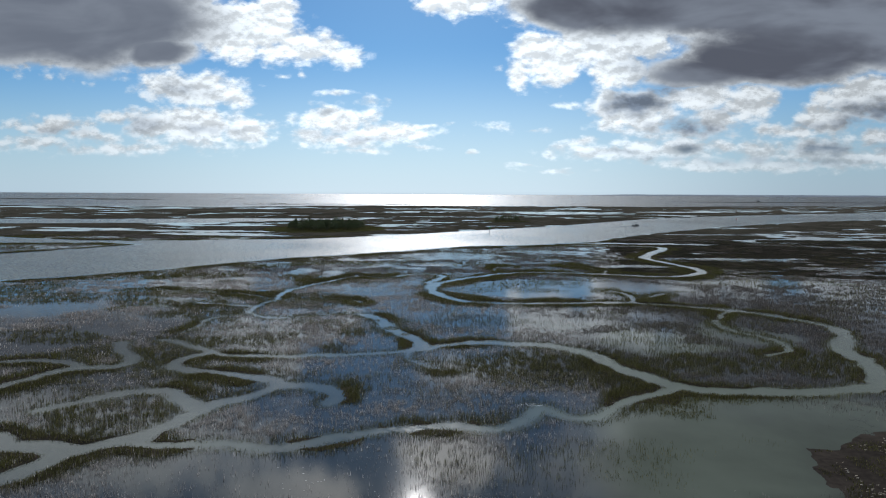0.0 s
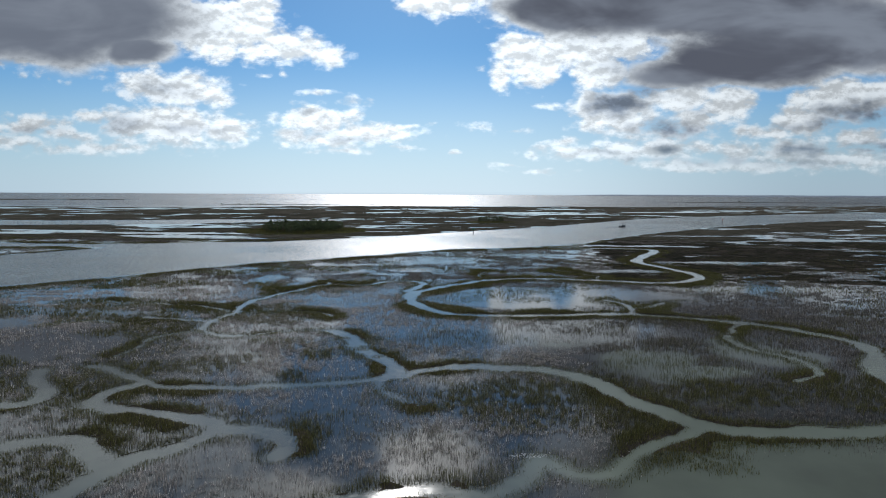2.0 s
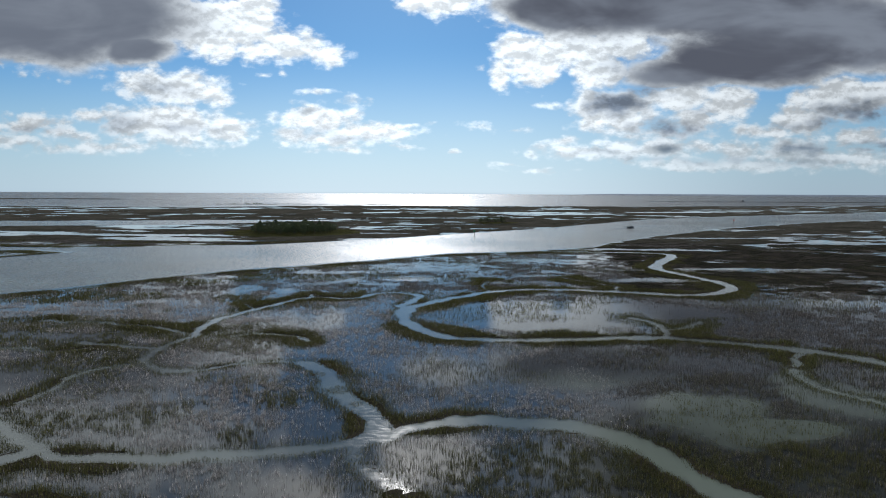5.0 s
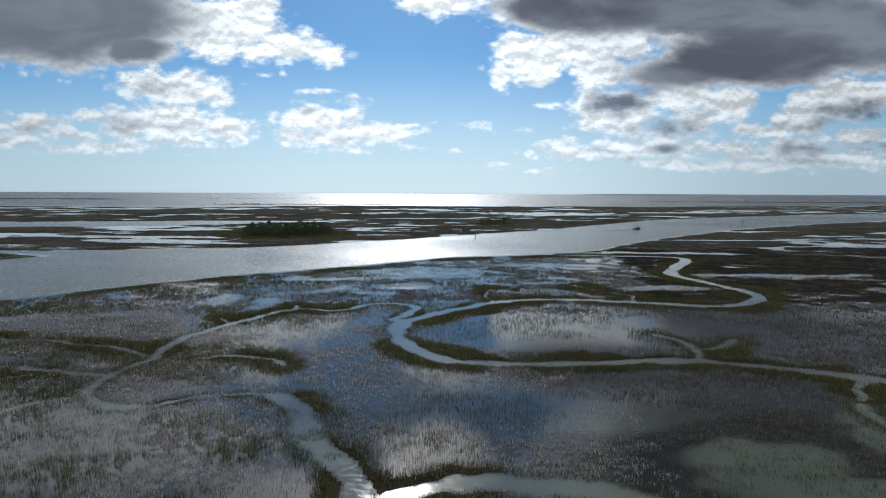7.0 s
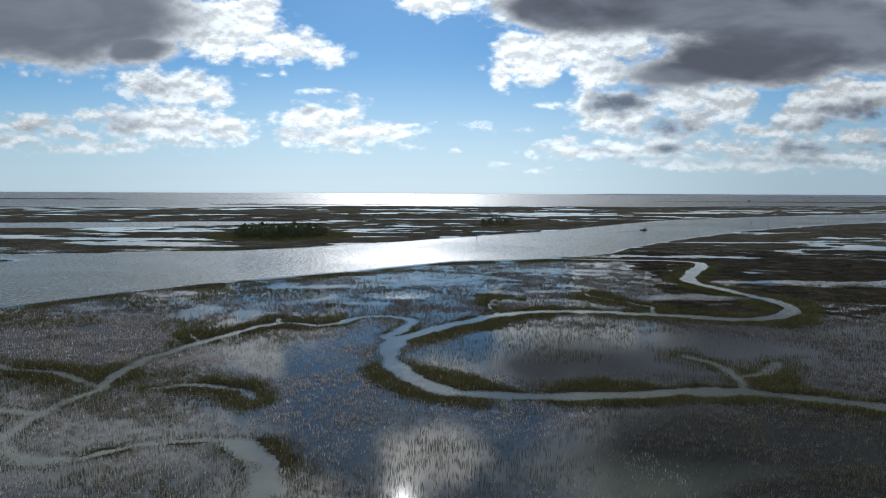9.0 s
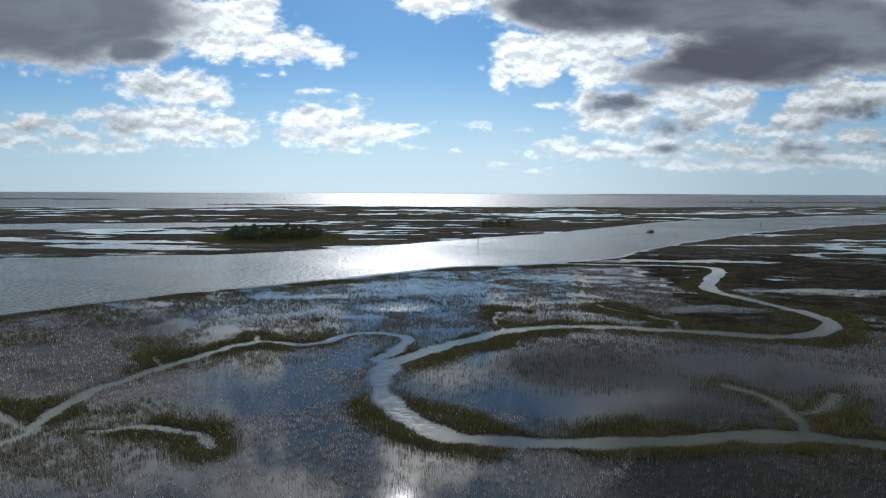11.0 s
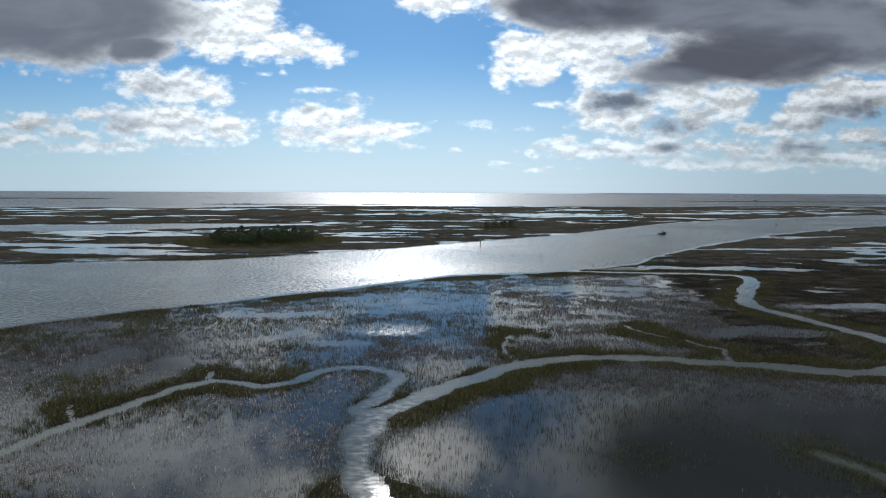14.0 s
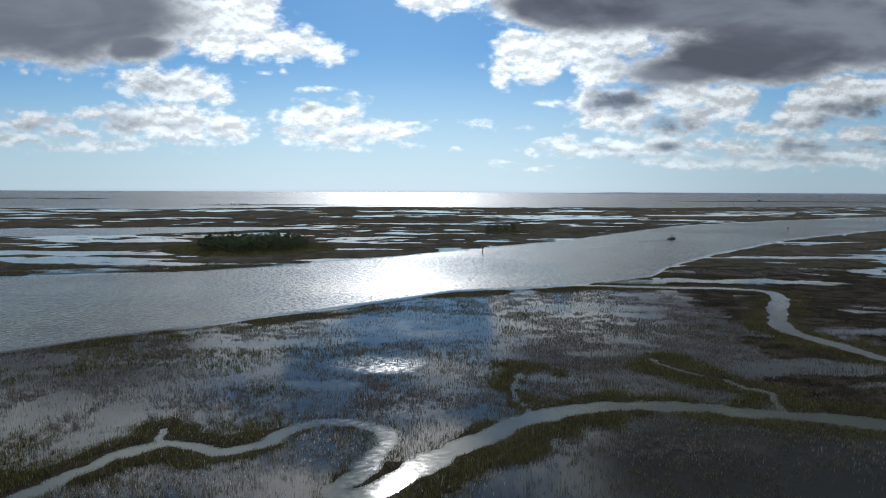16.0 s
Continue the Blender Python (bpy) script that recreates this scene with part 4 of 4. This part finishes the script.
def motor_boat(x, y, turn):
    top = tagged(new("motor_boat"), "dark grey motor boat with a canvas top on the river", "boat")
    bm = bmesh.new()
    rings = []
    for s, half, keel, rail in ((-3.4, 1.10, -0.25, 0.75), (-1.5, 1.25, -0.32, 0.78), (0.6, 1.25, -0.34, 0.85), (2.2, 0.95, -0.28, 1.0), (3.2, 0.45, -0.05, 1.12), (3.75, 0.04, 0.45, 1.2)):
        rings.append([bm.verts.new(p) for p in ((s, -half, rail), (s, -half * 0.9, 0.12), (s, 0, keel), (s, half * 0.9, 0.12), (s, half, rail), (s, half * 0.86, rail), (s, half * 0.84, min(0.3, rail - 0.1)), (s, -half * 0.84, min(0.3, rail - 0.1)), (s, -half * 0.86, rail))])
    for p, q in zip(rings, rings[1:]):
        for k in range(9):
            bm.faces.new((p[k], p[(k + 1) % 9], q[(k + 1) % 9], q[k]))
    bm.faces.new(rings[0][::-1])
    bm.faces.new(rings[-1])
    part("hull", bm, HULL, top)
    bm = bmesh.new()
    box(bm, -0.6, 0.5, -0.5, 0.5, 0.28, 1.45, 0.08)
    part("console", bm, HULL, top)
    bm = bmesh.new()
    box(bm, 0.30, 0.36, -0.48, 0.48, 1.45, 1.85, 0.01)
    part("windscreen", bm, DARK, top, "dark tinted windscreen")
    bm = bmesh.new()
    box(bm, -1.6, -0.95, -0.5, 0.5, 0.28, 0.95, 0.06)
    part("seat", bm, DARK, top, "dark upholstered helm seat")
    bm = bmesh.new()
    box(bm, -1.5, 0.9, -1.0, 1.0, 2.50, 2.60, 0.04)
    part("canopy", bm, DARK, top, "dark canvas top")
    for px in (-1.3, 0.6):
        for py in (-0.85, 0.85):
            bm = bmesh.new()
            tube(bm, [((px, py * 0.75, 0.3), 0.035), ((px, py * 0.9, 1.4), 0.035), ((px, py, 2.52), 0.035)], 8)
            part("post", bm, METAL, top)
    bm = bmesh.new()
    box(bm, -4.05, -3.42, -0.24, 0.24, 0.75, 1.45, 0.10)
    motor = part("outboard_motor", bm, DARK, top, "black outboard motor")
    bm = bmesh.new()
    tube(bm, [((-3.7, 0, 0.8), 0.12), ((-3.68, 0, 0.2), 0.09), ((-3.66, 0, -0.5), 0.07)], 8)
    part("motor_leg", bm, DARK, motor)
    top.matrix_basis = pose(x, y, 0.02, 0, -2, turn)
    top.scale = (1.2, 1.2, 1.2)
    return top


motor_boat(165, 576, 38)


def wake(x, y, turn):
    """Two low swells that run out behind the boat."""
    co, faces = [], []
    for side in (-1, 1):
        for k in range(41):
            s = k * 2.4
            mid = side * (1.0 + s * 0.055)
            wob = 0.25 * math.sin(s * 0.4 + side)
            n = len(co)
            high = 0.16 * (1 - k / 44)
            co += [(-4 - s, mid - 0.9 + wob, -0.02), (-4 - s, mid + wob, high), (-4 - s, mid + 0.9 + wob, -0.02)]
            if k:
                faces += [(n - 3, n - 2, n + 1, n), (n - 2, n - 1, n + 2, n + 1)]
    me = bpy.data.meshes.new("wake")
    me.from_pydata(co, [], faces)
    me.polygons.foreach_set("use_smooth", np.ones(len(faces), bool))
    me.materials.append(WATER)
    ob = tagged(new("wake", me), "low smooth swells of the wake behind the boat", "water", kind="structure")
    ob.matrix_basis = pose(x, y, 0.03, 0, 0, turn)


wake(165, 576, 38)

# far low coast on the horizon, its blue-grey colour standing in for haze
co, faces = [], []
for k in range(161):
    x = 880 + k * 24.0
    y = 4550 - 0.2 * (x - 880)
    lift = 10.5 * min(1, k / 12) * (0.75 + 0.5 * float(fbm(np.array(x / 160), np.array(0.3), 4)))
    n, z = len(co), float(bowl(np.array(x), np.array(y)))
    co += [(x, y - 60, z - 1), (x, y, z + lift), (x, y + 60, z - 1)]
    if k:
        faces += [(n - 3, n, n + 1, n - 2), (n - 2, n + 1, n + 2, n - 1)]
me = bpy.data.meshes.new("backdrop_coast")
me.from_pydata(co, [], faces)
me.materials.append(HAZED_COAST)
tagged(new("backdrop_coast", me), "low wooded coast far across the water, its haze painted in as blue-grey", "coast", kind="structure")


def scraps(name, x, y, z, size, mat, label):
    """Small tilted chips lying about, four triangles each."""
    n = len(x)
    co = np.zeros((n, 4, 3), np.float32)
    for k in range(4):
        ang = rng.random(n) * 0.6 + k * math.pi / 2
        co[:, k, 0] = x + np.cos(ang) * size * (0.6 + rng.random(n))
        co[:, k, 1] = y + np.sin(ang) * size * 0.5
        co[:, k, 2] = z + rng.random(n) * size * 0.5
    me = bpy.data.meshes.new(name)
    me.from_pydata(co.reshape(-1, 3).tolist(), [], np.arange(4 * n).reshape(-1, 4).tolist())
    me.materials.append(mat)
    return tagged(new(name, me), label, "debris", kind="stuff")


n = 900
a, q = rng.random(n) * math.tau, np.sqrt(rng.random(n))
x, y = 56 + 15 * q * np.cos(a), 63 + 16 * q * np.sin(a)
keep = (fbm(x / 4, y / 4, 2) > 0.52) & (height_at(x, y) > 0.05)
x, y = x[keep], y[keep]
scraps("wrack", x, y, height_at(x, y) + 0.15, 0.16, WRACK, "pale dry reed wrack washed onto the shore")

n = 420
a, q = rng.random(n) * math.tau, np.sqrt(rng.random(n))
x = np.concatenate([10.8 + 2.2 * q[:160] * np.cos(a[:160]), rng.uniform(-22, 12, n - 160)])
y = np.concatenate([88.4 + 0.7 * q[:160] * np.sin(a[:160]), rng.uniform(58, 76, n - 160)])
keep = (np.arange(n) < 160) | (fbm(x / 5, y / 3, 3) > 0.55)
scraps("foam", x[keep], y[keep], np.full(keep.sum(), 0.02), 0.06, FOAM, "white foam flecks drifting on the shallow water")


def stilt_house(x, y, turn):
    """A low house on piles, far off on the coast."""
    top = tagged(new("stilt_house"), "low dark house on piles on the far marsh shore", "house")
    bm = bmesh.new()
    box(bm, -7, 7, -4.5, 4.5, 2.2, 5.0)
    part("wall", bm, CLAPBOARD, top)
    bm = bmesh.new()
    ring = [bm.verts.new(p) for p in ((-7.8, -5.3, 5.0), (7.8, -5.3, 5.0), (7.8, 5.3, 5.0), (-7.8, 5.3, 5.0), (-4.5, 0, 7.6), (4.5, 0, 7.6))]
    for f in ((0, 1, 5, 4), (2, 3, 4, 5), (1, 2, 5), (3, 0, 4), (3, 2, 1, 0)):
        bm.faces.new([ring[k] for k in f])
    part("roof", bm, DARK, top)
    for px in (-6, -2, 2, 6):
        for py in (-3.8, 3.8):
            bm = bmesh.new()
            tube(bm, [((px, py, -1.0), 0.18), ((px, py, 2.3), 0.16)], 6)
            part("pile", bm, PILING, top)
    top.matrix_basis = pose(x, y, max(0.0, ground_z(x, y)), 0, 0, turn)
    top.scale = (0.7, 0.7, 0.7)


stilt_house(985, 2050, 8)
